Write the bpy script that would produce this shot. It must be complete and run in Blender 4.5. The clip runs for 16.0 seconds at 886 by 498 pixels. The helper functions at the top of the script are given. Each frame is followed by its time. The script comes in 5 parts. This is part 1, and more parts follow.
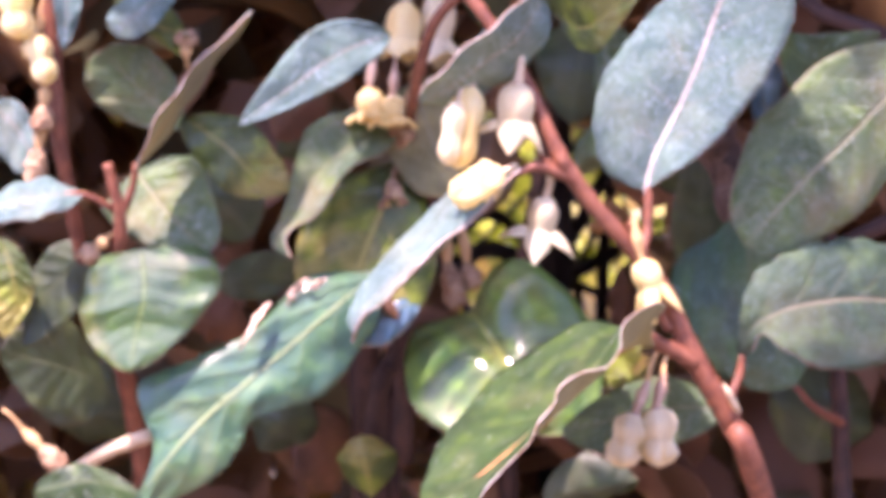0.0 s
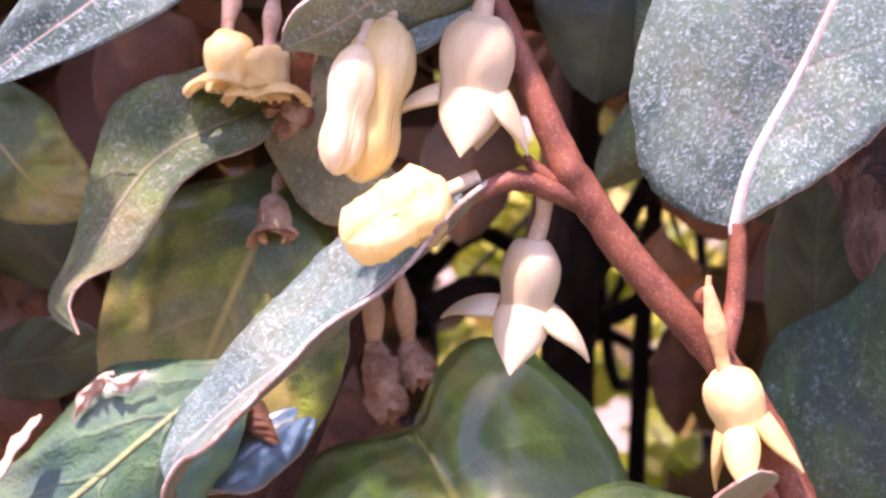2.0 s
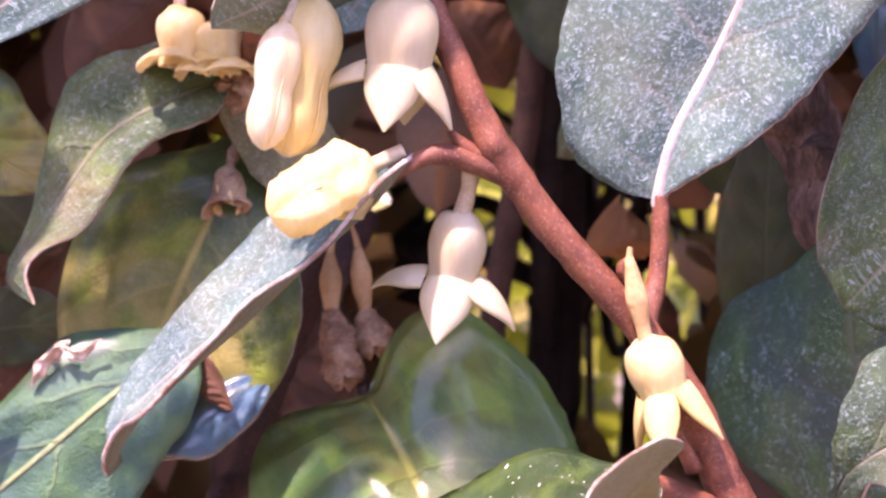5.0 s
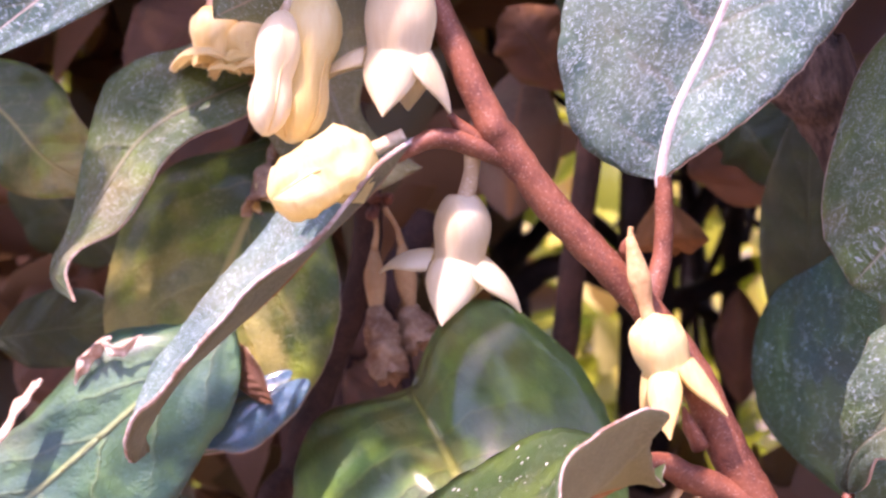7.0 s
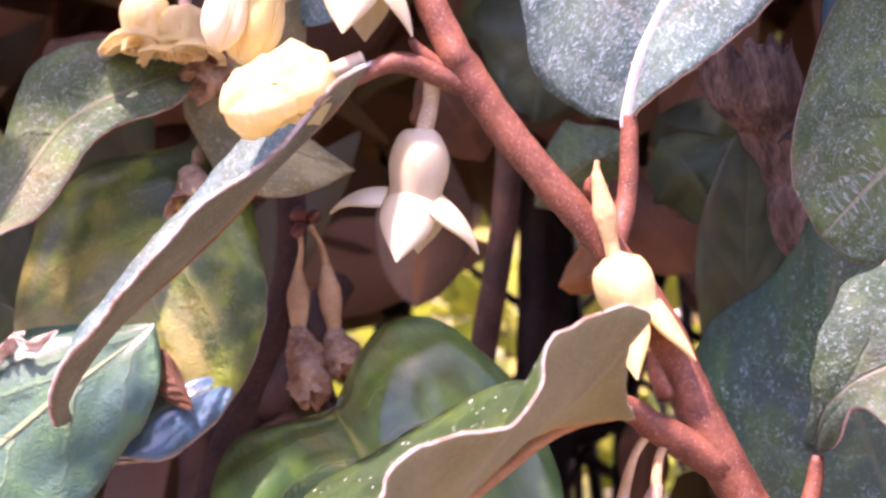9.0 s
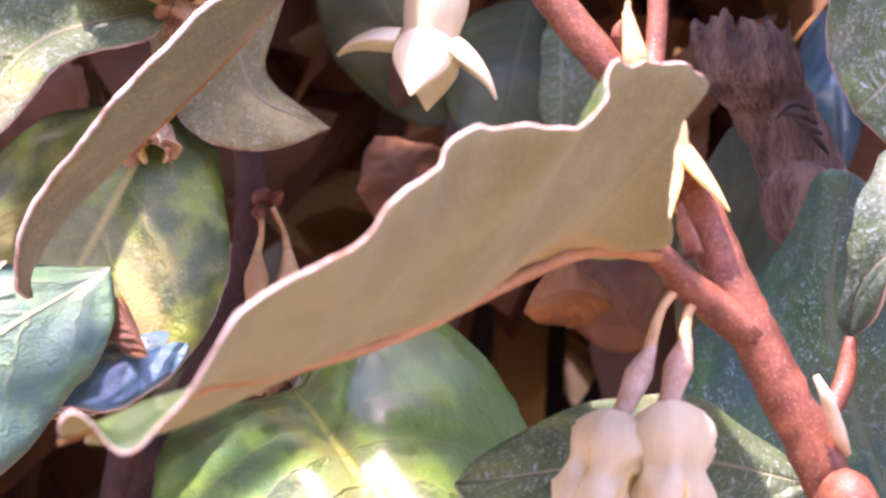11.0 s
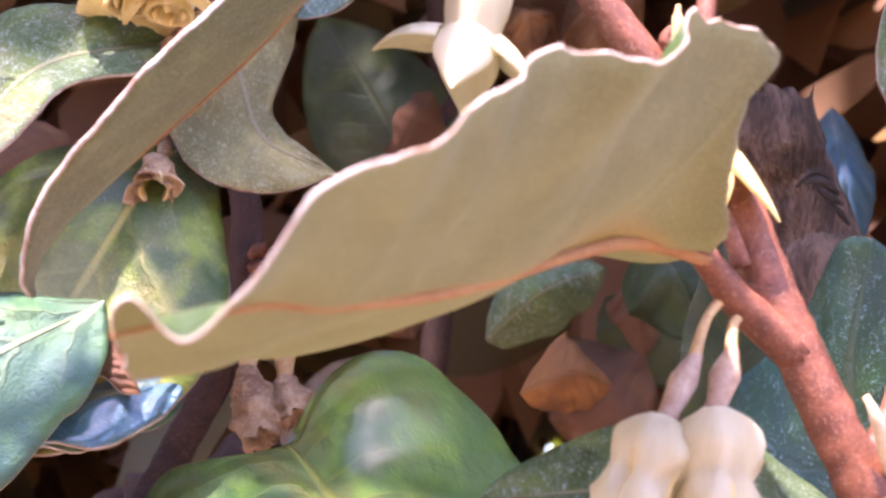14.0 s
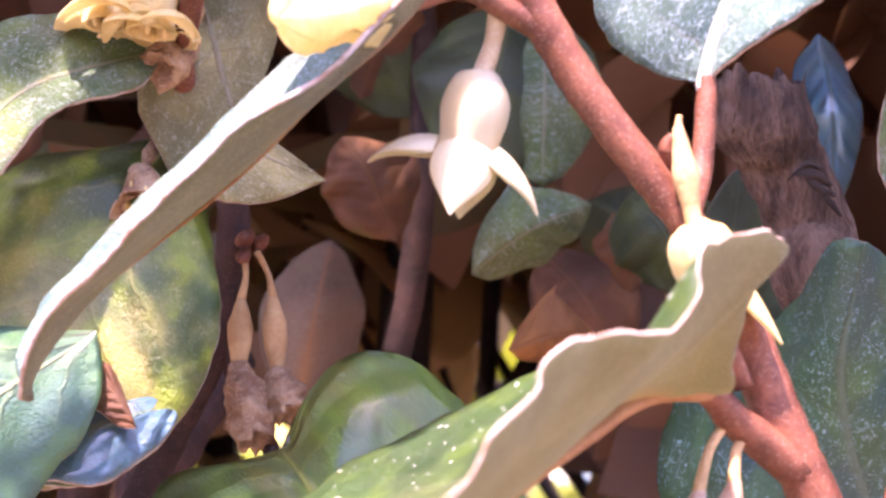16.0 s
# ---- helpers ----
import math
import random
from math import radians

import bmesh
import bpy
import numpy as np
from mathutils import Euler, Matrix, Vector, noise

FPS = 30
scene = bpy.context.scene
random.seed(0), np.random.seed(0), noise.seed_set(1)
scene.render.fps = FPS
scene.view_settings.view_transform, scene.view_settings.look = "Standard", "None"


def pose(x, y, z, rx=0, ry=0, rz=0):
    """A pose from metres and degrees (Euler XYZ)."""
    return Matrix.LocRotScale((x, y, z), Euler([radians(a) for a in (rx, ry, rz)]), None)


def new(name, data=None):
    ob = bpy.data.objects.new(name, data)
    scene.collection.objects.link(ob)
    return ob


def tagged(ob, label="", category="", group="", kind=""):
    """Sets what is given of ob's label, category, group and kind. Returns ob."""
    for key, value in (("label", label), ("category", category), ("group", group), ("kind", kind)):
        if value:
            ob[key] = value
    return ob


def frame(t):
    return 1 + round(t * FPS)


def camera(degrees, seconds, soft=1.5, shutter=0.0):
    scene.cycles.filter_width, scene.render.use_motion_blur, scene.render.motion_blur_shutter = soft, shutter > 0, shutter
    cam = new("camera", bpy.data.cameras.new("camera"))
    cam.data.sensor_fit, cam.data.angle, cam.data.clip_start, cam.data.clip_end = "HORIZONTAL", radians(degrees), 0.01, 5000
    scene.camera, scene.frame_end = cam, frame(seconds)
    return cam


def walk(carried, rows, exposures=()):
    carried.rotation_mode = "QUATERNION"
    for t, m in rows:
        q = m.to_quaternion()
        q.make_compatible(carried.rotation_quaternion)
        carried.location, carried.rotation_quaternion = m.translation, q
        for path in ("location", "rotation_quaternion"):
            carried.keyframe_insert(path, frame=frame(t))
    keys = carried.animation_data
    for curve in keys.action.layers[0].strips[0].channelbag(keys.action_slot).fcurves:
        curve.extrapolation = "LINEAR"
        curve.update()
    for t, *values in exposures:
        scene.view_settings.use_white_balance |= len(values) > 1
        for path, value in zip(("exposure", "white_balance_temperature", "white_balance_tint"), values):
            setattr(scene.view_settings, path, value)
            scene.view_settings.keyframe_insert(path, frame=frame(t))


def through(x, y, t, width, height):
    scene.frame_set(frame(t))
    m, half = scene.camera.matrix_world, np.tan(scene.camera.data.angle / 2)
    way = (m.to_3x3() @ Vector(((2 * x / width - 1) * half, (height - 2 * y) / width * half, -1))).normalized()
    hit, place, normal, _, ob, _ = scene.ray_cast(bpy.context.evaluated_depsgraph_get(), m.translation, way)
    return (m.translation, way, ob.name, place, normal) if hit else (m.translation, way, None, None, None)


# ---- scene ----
cam = camera(20.0, 16.0, soft=2.6)
cam.data.dof.use_dof, cam.data.dof.focus_distance, cam.data.dof.aperture_fstop = True, 0.187, 104.0
walk(cam, [
    (0.0, pose(0.00495, -0.35068, 1.05334, 80.191, 1.829, 2.883)),
    (0.5, pose(0.00655, -0.27367, 1.04230, 79.857, 1.359, 3.547)),
    (1.0, pose(0.00532, -0.23744, 1.04209, 79.548, 1.185, 3.611)),
    (1.5, pose(0.00675, -0.20058, 1.03536, 79.797, 1.033, 4.057)),
    (2.0, pose(0.00608, -0.17710, 1.03039, 80.011, 1.171, 3.873)),
    (2.5, pose(0.00724, -0.17409, 1.02860, 78.782, 1.410, 3.894)),
    (3.0, pose(0.00693, -0.17522, 1.02940, 78.813, 1.199, 3.675)),
    (3.5, pose(0.00769, -0.17650, 1.03109, 78.810, 0.931, 3.715)),
    (4.0, pose(0.00838, -0.17964, 1.03281, 78.764, 0.820, 3.693)),
    (6.5, pose(0.02630, -0.18191, 1.02840, 80.190, 2.935, 7.975)),
    (7.0, pose(0.02695, -0.18272, 1.02759, 80.221, 3.027, 8.433)),
    (7.5, pose(0.02614, -0.18086, 1.02306, 81.259, 3.176, 7.407)),
    (8.0, pose(0.02397, -0.17802, 1.01129, 82.505, 2.307, 6.048)),
    (8.5, pose(0.02027, -0.17711, 1.00757, 84.966, 1.757, 5.802)),
    (9.0, pose(0.01687, -0.17783, 1.00141, 86.737, 1.375, 4.936)),
    (9.5, pose(0.01361, -0.17753, 0.99248, 88.810, 1.248, 3.801)),
    (12.0, pose(-0.00092, -0.15543, 0.94990, 101.796, -2.331, -0.357)),
    (12.5, pose(-0.00290, -0.15484, 0.94853, 103.265, -2.585, -0.761)),
    (13.0, pose(-0.00369, -0.15578, 0.94610, 102.790, -3.132, -0.382)),
    (13.5, pose(-0.00415, -0.15521, 0.94661, 102.811, -3.262, -0.678)),
    (14.0, pose(-0.00278, -0.15382, 0.94740, 102.318, -3.207, -1.117)),
    (14.5, pose(-0.00347, -0.15316, 0.94913, 102.821, -3.248, -1.205)),
    (15.0, pose(-0.00352, -0.15332, 0.95551, 100.880, -2.425, -1.392)),
    (15.5, pose(-0.00523, -0.15495, 0.96734, 97.304, -1.717, -1.544)),
    (16.0, pose(-0.00701, -0.15685, 0.98030, 93.007, -2.014, -1.937)),
], [(0.0, 2.7, 6550, 50), (2.0, 2.45, 7000, 57), (8.0, 2.5, 6800, 58), (9.5, 2.85, 6850, 58), (13.0, 3.28, 6600, 44), (14.5, 3.28, 6600, 41), (16.0, 3.28, 6850, 52)])


# ---- world, sun ----
world = bpy.data.worlds.new("sky")
scene.world = world
world.use_nodes = True
wn = world.node_tree
sky = wn.nodes.new("ShaderNodeTexSky")
sky.sky_type, sky.sun_disc = "NISHITA", False
SUN = Vector((-0.21, -0.33, 0.92)).normalized()
sky.sun_elevation = math.asin(SUN.z)
sky.sun_rotation = math.atan2(SUN.x, SUN.y)
wn.nodes["Background"].inputs["Strength"].default_value = 0.15
wn.links.new(sky.outputs[0], wn.nodes["Background"].inputs["Color"])
sun = new("sun", bpy.data.lights.new("sun", "SUN"))
sun.data.energy, sun.data.angle, sun.data.color = 2.35, radians(2.0), (1.0, 0.93, 0.82)
sun.rotation_mode = "QUATERNION"
sun.rotation_quaternion = SUN.to_track_quat("Z", "Y")
sun.location = (-1, -1, 3)


# ---- materials ----
class Nodes:
    """A small helper for node materials."""

    def __init__(self, name):
        self.mat = bpy.data.materials.new(name)
        self.mat.use_nodes = True
        self.tree = self.mat.node_tree
        self.bsdf = self.tree.nodes["Principled BSDF"]
        self.out = self.tree.nodes["Material Output"]

    def add(self, kind, **inputs):
        n = self.tree.nodes.new(kind)
        for key, value in inputs.items():
            self.put(n.inputs[key.replace("_", " ")], value)
        return n

    def put(self, socket, value):
        if isinstance(value, bpy.types.NodeSocket):
            self.tree.links.new(value, socket)
        else:
            socket.default_value = value

    def math(self, op, a, b=0.0, clamp=False):
        n = self.tree.nodes.new("ShaderNodeMath")
        n.operation, n.use_clamp = op, clamp
        self.put(n.inputs[0], a)
        self.put(n.inputs[1], b)
        return n.outputs[0]

    def mix(self, f, a, b):
        n = self.tree.nodes.new("ShaderNodeMix")
        n.data_type = "RGBA"
        self.put(n.inputs["Factor"], f)
        self.put(n.inputs["A"], (*a, 1) if isinstance(a, tuple) else a)
        self.put(n.inputs["B"], (*b, 1) if isinstance(b, tuple) else b)
        return n.outputs["Result"]

    def step(self, value, lo, hi):
        n = self.tree.nodes.new("ShaderNodeMapRange")
        n.interpolation_type = "SMOOTHSTEP"
        self.put(n.inputs["Value"], value)
        n.inputs["From Min"].default_value, n.inputs["From Max"].default_value = lo, hi
        return n.outputs["Result"]

    def attr(self, name):
        n = self.tree.nodes.new("ShaderNodeAttribute")
        n.attribute_name = name
        return n.outputs["Fac"]

    def uv(self):
        return self.tree.nodes.new("ShaderNodeTexCoord").outputs["UV"]

    def place(self):
        return self.tree.nodes.new("ShaderNodeTexCoord").outputs["Object"]

    def noise(self, vec, scale, detail=3.0):
        return self.add("ShaderNodeTexNoise", Vector=vec, Scale=scale, Detail=detail).outputs[0]

    def bump(self, height, strength, dist=0.0002):
        n = self.add("ShaderNodeBump", Height=height, Strength=strength, Distance=dist)
        self.put(self.bsdf.inputs["Normal"], n.outputs[0])

    def set(self, **values):
        for key, value in values.items():
            socket = self.bsdf.inputs[key.replace("_", " ")]
            self.put(socket, (*value, 1) if isinstance(value, tuple) and len(value) == 3 else value)

    def glow_through(self, color, amount):
        """Light that passes through a thin leaf or petal."""
        tr = self.add("ShaderNodeBsdfTranslucent", Color=color)
        m = self.tree.nodes.new("ShaderNodeMixShader")
        m.inputs[0].default_value = amount
        self.tree.links.new(self.bsdf.outputs[0], m.inputs[1])
        self.tree.links.new(tr.outputs[0], m.inputs[2])
        self.tree.links.new(m.outputs[0], self.out.inputs["Surface"])


def leaf_upper(name, green, dark, scales, dust, dots, rough, patch=(0.30, 0.27, 0.12), patchy=0.3, coat=0.3, vein=(0.36, 0.36, 0.24), through=0.28, dense=0.0, quilt=0.25, gloss=0.34, dotted=False, tip_light=0.0, fresh=0.55, relief=0.75):
    """Upper leaf face: green, with silver scale dots, a dusty bloom, tan patches, pale veins."""
    n = Nodes(name)
    uv, across, along = n.uv(), n.attr("across"), n.attr("along")
    side = n.math("ABSOLUTE", across)
    big = n.noise(uv, 1.1, 4)
    mid = n.noise(uv, 5.0, 3)
    fine = n.noise(uv, 34.0, 4)
    col = n.mix(n.step(big, 0.35, 0.65), dark, green)
    tan = n.math("MULTIPLY", n.step(n.noise(n.add("ShaderNodeVectorMath", Vector=uv).outputs[0], 0.8, 3), 0.48, 0.66), patchy)
    # shade at the base and tan sheen towards the tip, put into the colour
    if tip_light:
        tan = n.math("MULTIPLY", n.step(n.math("ADD", n.math("ADD", along, n.math("MULTIPLY", mid, 0.25)), n.math("MULTIPLY", big, 0.5)), 0.80, 1.08), patchy)
        col = n.mix(n.math("MULTIPLY", n.step(n.math("ADD", along, n.math("MULTIPLY", big, 0.4)), 0.75, 0.45), tip_light), col, dark)
    col = n.mix(tan, col, patch)
    lift = n.math("MULTIPLY", n.step(n.noise(uv, 2.6, 5), 0.48, 0.66), fresh)
    col = n.mix(lift, col, tuple(min(1.0, c * 1.7 + e) for c, e in zip(green, (0.05, 0.045, 0.0))))
    sink = n.math("MULTIPLY", n.step(n.noise(uv, 3.7, 4), 0.56, 0.40), 0.5)
    col = n.mix(n.math("MULTIPLY", sink, fresh), col, dark)
    # lateral veins
    w = n.math("SINE", n.math("MULTIPLY", n.math("SUBTRACT", n.math("ADD", along, n.math("MULTIPLY", mid, 0.05)), n.math("MULTIPLY", side, 0.22)), 46.0))
    lat = n.step(w, 0.90, 1.0)
    lat = n.math("MULTIPLY", lat, n.step(side, 1.0, 0.1))
    rib = n.step(side, 0.05, 0.012)
    # scale dots, cell by cell, thicker in some places than in others
    slant = n.add("ShaderNodeMapping", Vector=uv, Rotation=(0, 0, 0.5), Scale=(1.6, 0.7, 1))
    bent = n.add("ShaderNodeVectorMath", Vector=slant.outputs[0])
    n.put(bent.inputs[1], n.add("ShaderNodeTexNoise", Vector=uv, Scale=9.0).outputs[1])
    vor = n.add("ShaderNodeTexVoronoi", Vector=uv if dotted else bent.outputs[0], Scale=13.0 if dotted else 15.0, Randomness=0.8 if dotted else 1.0)
    cell = n.add("ShaderNodeSeparateColor", Color=vor.outputs["Color"])
    lot = n.math("ADD", n.math("MULTIPLY", n.step(n.math("ADD", n.math("ADD", mid, n.math("MULTIPLY", big, 0.5)), dense), 0.45, 1.05), 0.65), 0.45)
    size = n.math("ADD", n.math("MULTIPLY", cell.outputs[0], 0.16), 0.09)
    if not dotted:
        size = n.math("MULTIPLY", n.math("ADD", n.math("MULTIPLY", cell.outputs[0], 0.66), -0.08), lot)
    spot = n.step(n.math("SUBTRACT", size, vor.outputs["Distance"]), -0.03, 0.06)
    spot = n.math("MULTIPLY", spot, n.math("ADD", n.math("MULTIPLY", cell.outputs[1], 0.6), 0.4))
    spot = n.math("MULTIPLY", spot, dots)
    bloom = n.math("MULTIPLY", n.step(n.math("ADD", n.math("MULTIPLY", fine, 0.6), n.math("MULTIPLY", mid, 0.5)), 0.42, 0.68), dust)
    col = n.mix(bloom, col, scales)
    col = n.mix(spot, col, scales)
    col = n.mix(n.math("MULTIPLY", lat, 0.18), col, vein)
    col = n.mix(n.math("MULTIPLY", rib, 0.85), col, vein)
    n.set(Base_Color=col, Roughness=n.math("ADD", n.math("MULTIPLY", fine, 0.25), rough), Coat_Weight=coat, Coat_Roughness=gloss, Coat_IOR=1.8)
    h = n.math("SUBTRACT", n.math("ADD", n.math("MULTIPLY", mid, 1.2), n.math("MULTIPLY", spot, 0.5)), n.math("ADD", n.math("MULTIPLY", lat, 0.5), rib))
    n.bump(n.math("ADD", n.math("ADD", h, n.math("MULTIPLY", n.math("MULTIPLY", w, n.step(side, 0.0, 0.3)), -quilt)), n.math("MULTIPLY", fine, 0.6)), min(1.0, relief), 0.0004 * max(1.0, relief))
    n.glow_through((0.42, 0.44, 0.14, 1), through)
    return n.mat


def leaf_lower(name, base, dark, through=0.22, spots=(0.20, 0.09, 0.04)):
    """Felted underside with fine rusty dots."""
    n = Nodes(name)
    uv, across = n.uv(), n.attr("across")
    side = n.math("ABSOLUTE", across)
    big, fine = n.noise(uv, 1.6, 4), n.noise(uv, 40.0, 4)
    col = n.mix(n.step(big, 0.3, 0.7), dark, base)
    col = n.mix(n.math("MULTIPLY", n.step(fine, 0.45, 0.7), 0.35), col, (0.40, 0.35, 0.24))
    lat = n.step(n.math("SINE", n.math("MULTIPLY", n.math("SUBTRACT", n.attr("along"), n.math("MULTIPLY", side, 0.22)), 46.0)), 0.85, 1.0)
    vor = n.add("ShaderNodeTexVoronoi", Vector=uv, Scale=16.0)
    cell = n.add("ShaderNodeSeparateColor", Color=vor.outputs["Color"])
    spot = n.step(n.math("SUBTRACT", n.math("MULTIPLY", n.step(cell.outputs[1], 0.55, 1.0), 0.16), vor.outputs["Distance"]), -0.03, 0.03)
    col = n.mix(n.math("MULTIPLY", spot, 0.7), col, spots)
    col = n.mix(n.math("MULTIPLY", n.step(n.noise(uv, 75.0, 2), 0.52, 0.7), 0.4), col, dark)
    col = n.mix(n.math("MULTIPLY", n.step(side, 0.05, 0.0), 0.9), col, (0.36, 0.15, 0.06))
    col = n.mix(n.math("MULTIPLY", lat, 0.08), col, (0.34, 0.27, 0.15))
    col = n.mix(n.math("MULTIPLY", n.step(n.noise(uv, 4.0, 4), 0.5, 0.72), 0.3), col, (0.27, 0.26, 0.15))
    col = n.mix(n.math("MULTIPLY", n.step(side, 0.3, 0.0), n.step(n.attr("along"), 0.55, 0.0)), col, (0.36, 0.17, 0.06))
    n.set(Base_Color=col, Roughness=0.85, Sheen_Weight=0.1)
    n.bump(n.math("ADD", n.math("ADD", n.math("MULTIPLY", fine, 0.7), n.math("MULTIPLY", lat, 0.12)), n.noise(uv, 14.0, 3)), 0.6, 0.0002)
    n.glow_through((0.56, 0.47, 0.26, 1), through)
    return n.mat


def plain(name, a, b, scale, rough, relief=0.3, fleck=None, dist=0.0004, through=0.0, metal_free_coat=0.0, flecks=1.0, stretch=None):
    """A grained surface of two colours, with optional pale flecks."""
    n = Nodes(name)
    p = n.place()
    if stretch:
        m = n.add("ShaderNodeMapping", Vector=p, Rotation=stretch[0], Scale=stretch[1])
        p = m.outputs[0]
    big, fine = n.noise(p, scale, 5), n.noise(p, scale * 7, 4)
    col = n.mix(n.step(n.math("ADD", n.math("MULTIPLY", big, 0.7), n.math("MULTIPLY", fine, 0.3)), 0.36, 0.64), a, b)
    if fleck:
        vor = n.add("ShaderNodeTexVoronoi", Vector=p, Scale=scale * 14)
        cell = n.add("ShaderNodeSeparateColor", Color=vor.outputs["Color"])
        spot = n.step(n.math("SUBTRACT", n.math("MULTIPLY", cell.outputs[0], 0.36), vor.outputs["Distance"]), -0.03, 0.04)
        col = n.mix(n.math("MULTIPLY", spot, 0.7 * flecks), col, fleck)
    n.set(Base_Color=col, Roughness=rough, Coat_Weight=metal_free_coat)
    n.bump(n.math("ADD", big, n.math("MULTIPLY", fine, 0.5)), relief, dist)
    if through:
        n.glow_through((*b, 1), through)
    return n.mat


SILVER = leaf_upper("leaf_silver", (0.075, 0.160, 0.130), (0.020, 0.080, 0.078), (0.50, 0.64, 0.68), 0.12, 0.85, 0.75, coat=0.0, fresh=0.3, relief=0.3, patchy=0.25, vein=(0.42, 0.35, 0.31), dense=0.7)
MOTTLED = leaf_upper("leaf_mottled", (0.080, 0.150, 0.034), (0.026, 0.085, 0.028), (0.48, 0.57, 0.52), 0.10, 0.85, 0.55, coat=0.04, patch=(0.25, 0.20, 0.09), patchy=0.6, vein=(0.34, 0.34, 0.22), dense=0.3)
SPECKLED = leaf_upper("leaf_speckled", (0.022, 0.070, 0.011), (0.009, 0.042, 0.009), (0.66, 0.72, 0.62), 0.03, 1.0, 0.40, patchy=0.15, dense=0.1, coat=0.2, dotted=True, vein=(0.16, 0.20, 0.08))
BLUISH = leaf_upper("leaf_bluish", (0.012, 0.100, 0.040), (0.004, 0.070, 0.078), (0.46, 0.76, 0.78), 0.02, 1.0, 0.40, patch=(0.07, 0.09, 0.02), patchy=0.4, dense=-0.02, coat=0.3, gloss=0.25, vein=(0.09, 0.17, 0.12))
# a green leaf; its sky reflection is put into the colour as blue
SKYLEAF = leaf_upper("leaf_sky_tinted", (0.016, 0.115, 0.165), (0.009, 0.070, 0.140), (0.18, 0.44, 0.66), 0.12, 0.3, 0.30, patch=(0.10, 0.12, 0.03), patchy=0.3, coat=0.9, gloss=0.16, quilt=0.5, relief=0.9, vein=(0.08, 0.16, 0.12))
DAPPLED = leaf_upper("leaf_dappled", (0.30, 0.27, 0.12), (0.15, 0.15, 0.06), (0.58, 0.54, 0.38), 0.08, 0.8, 0.6, patch=(0.42, 0.35, 0.19), patchy=0.6, coat=0.0, dense=0.3, vein=(0.36, 0.34, 0.24))
GREYGREEN = leaf_upper("leaf_grey_speckled", (0.022, 0.066, 0.028), (0.010, 0.042, 0.024), (0.30, 0.40, 0.38), 0.06, 0.75, 0.55, patch=(0.075, 0.070, 0.035), patchy=0.5, coat=0.05, dense=0.2, vein=(0.26, 0.24, 0.16))
TEAL = leaf_upper("leaf_teal", (0.026, 0.116, 0.040), (0.008, 0.080, 0.060), (0.24, 0.44, 0.46), 0.04, 0.2, 0.44, patch=(0.18, 0.22, 0.05), patchy=0.4, coat=0.4, gloss=0.26, quilt=0.5, relief=0.9, vein=(0.34, 0.42, 0.18), through=0.2)
GLOSSY = leaf_upper("leaf_glossy", (0.092, 0.200, 0.028), (0.034, 0.122, 0.034), (0.24, 0.36, 0.32), 0.03, 0.15, 0.36, patch=(0.22, 0.21, 0.035), patchy=0.6, coat=0.45, gloss=0.15, quilt=0.9, relief=1.2, fresh=0.6, vein=(0.38, 0.42, 0.09))
# dark base and tan tip carry shade and sheen as colour
OLIVE = leaf_upper("leaf_olive", (0.120, 0.185, 0.014), (0.015, 0.058, 0.005), (0.50, 0.48, 0.26), 0.06, 0.5, 0.36, patch=(0.46, 0.38, 0.09), patchy=0.8, fresh=0.8, coat=0.2, gloss=0.2, quilt=0.7, tip_light=0.8, vein=(0.52, 0.44, 0.12))
# green darkened so that the shade inside the shrub is in the colour
DEEP = leaf_upper("leaf_shaded_green", (0.024, 0.056, 0.013), (0.010, 0.030, 0.012), (0.20, 0.24, 0.22), 0.10, 0.4, 0.40, patchy=0.2, coat=0.15, vein=(0.10, 0.13, 0.06))
LUSH = leaf_upper("leaf_lush", (0.028, 0.098, 0.018), (0.012, 0.058, 0.016), (0.28, 0.38, 0.30), 0.03, 0.2, 0.34, patch=(0.24, 0.21, 0.06), patchy=0.5, coat=0.5, gloss=0.2, quilt=0.25, vein=(0.14, 0.22, 0.06))
EMBER = leaf_upper("leaf_dead_orange", (0.36, 0.15, 0.05), (0.17, 0.06, 0.026), (0.46, 0.26, 0.14), 0.1, 0.2, 0.6, patch=(0.46, 0.22, 0.08), patchy=0.6, coat=0.0, vein=(0.40, 0.20, 0.10))
DEAD = leaf_upper("leaf_dead", (0.17, 0.065, 0.034), (0.080, 0.032, 0.020), (0.22, 0.11, 0.07), 0.3, 0.3, 0.65, patch=(0.22, 0.085, 0.030), patchy=0.6, coat=0.0, vein=(0.20, 0.10, 0.05))
KHAKI = leaf_lower("leaf_underside", (0.160, 0.160, 0.096), (0.112, 0.112, 0.066), 0.25)
# darker copy of KHAKI: the narrow leaf's shaded underside, as colour
KHAKI_SHADED = leaf_lower("leaf_underside_shaded", (0.112, 0.104, 0.058), (0.076, 0.070, 0.040), 0.10)
TAN = leaf_lower("leaf_tan", (0.24, 0.145, 0.095), (0.14, 0.082, 0.052), 0.15)
PALE = leaf_lower("leaf_underside_pale", (0.48, 0.45, 0.36), (0.38, 0.36, 0.28), 0.35)
RIM = plain("leaf_rim", (0.26, 0.15, 0.10), (0.52, 0.43, 0.38), 350, 0.7)
SILVER_RIB = plain("leaf_midrib_pale", (0.40, 0.35, 0.33), (0.52, 0.48, 0.46), 900, 0.8, 0.3)
BURN = plain("leaf_burn", (0.46, 0.26, 0.17), (0.76, 0.60, 0.47), 900, 0.7)
MIDRIB = plain("leaf_midrib", (0.32, 0.13, 0.045), (0.40, 0.20, 0.08), 400, 0.75, 0.4)
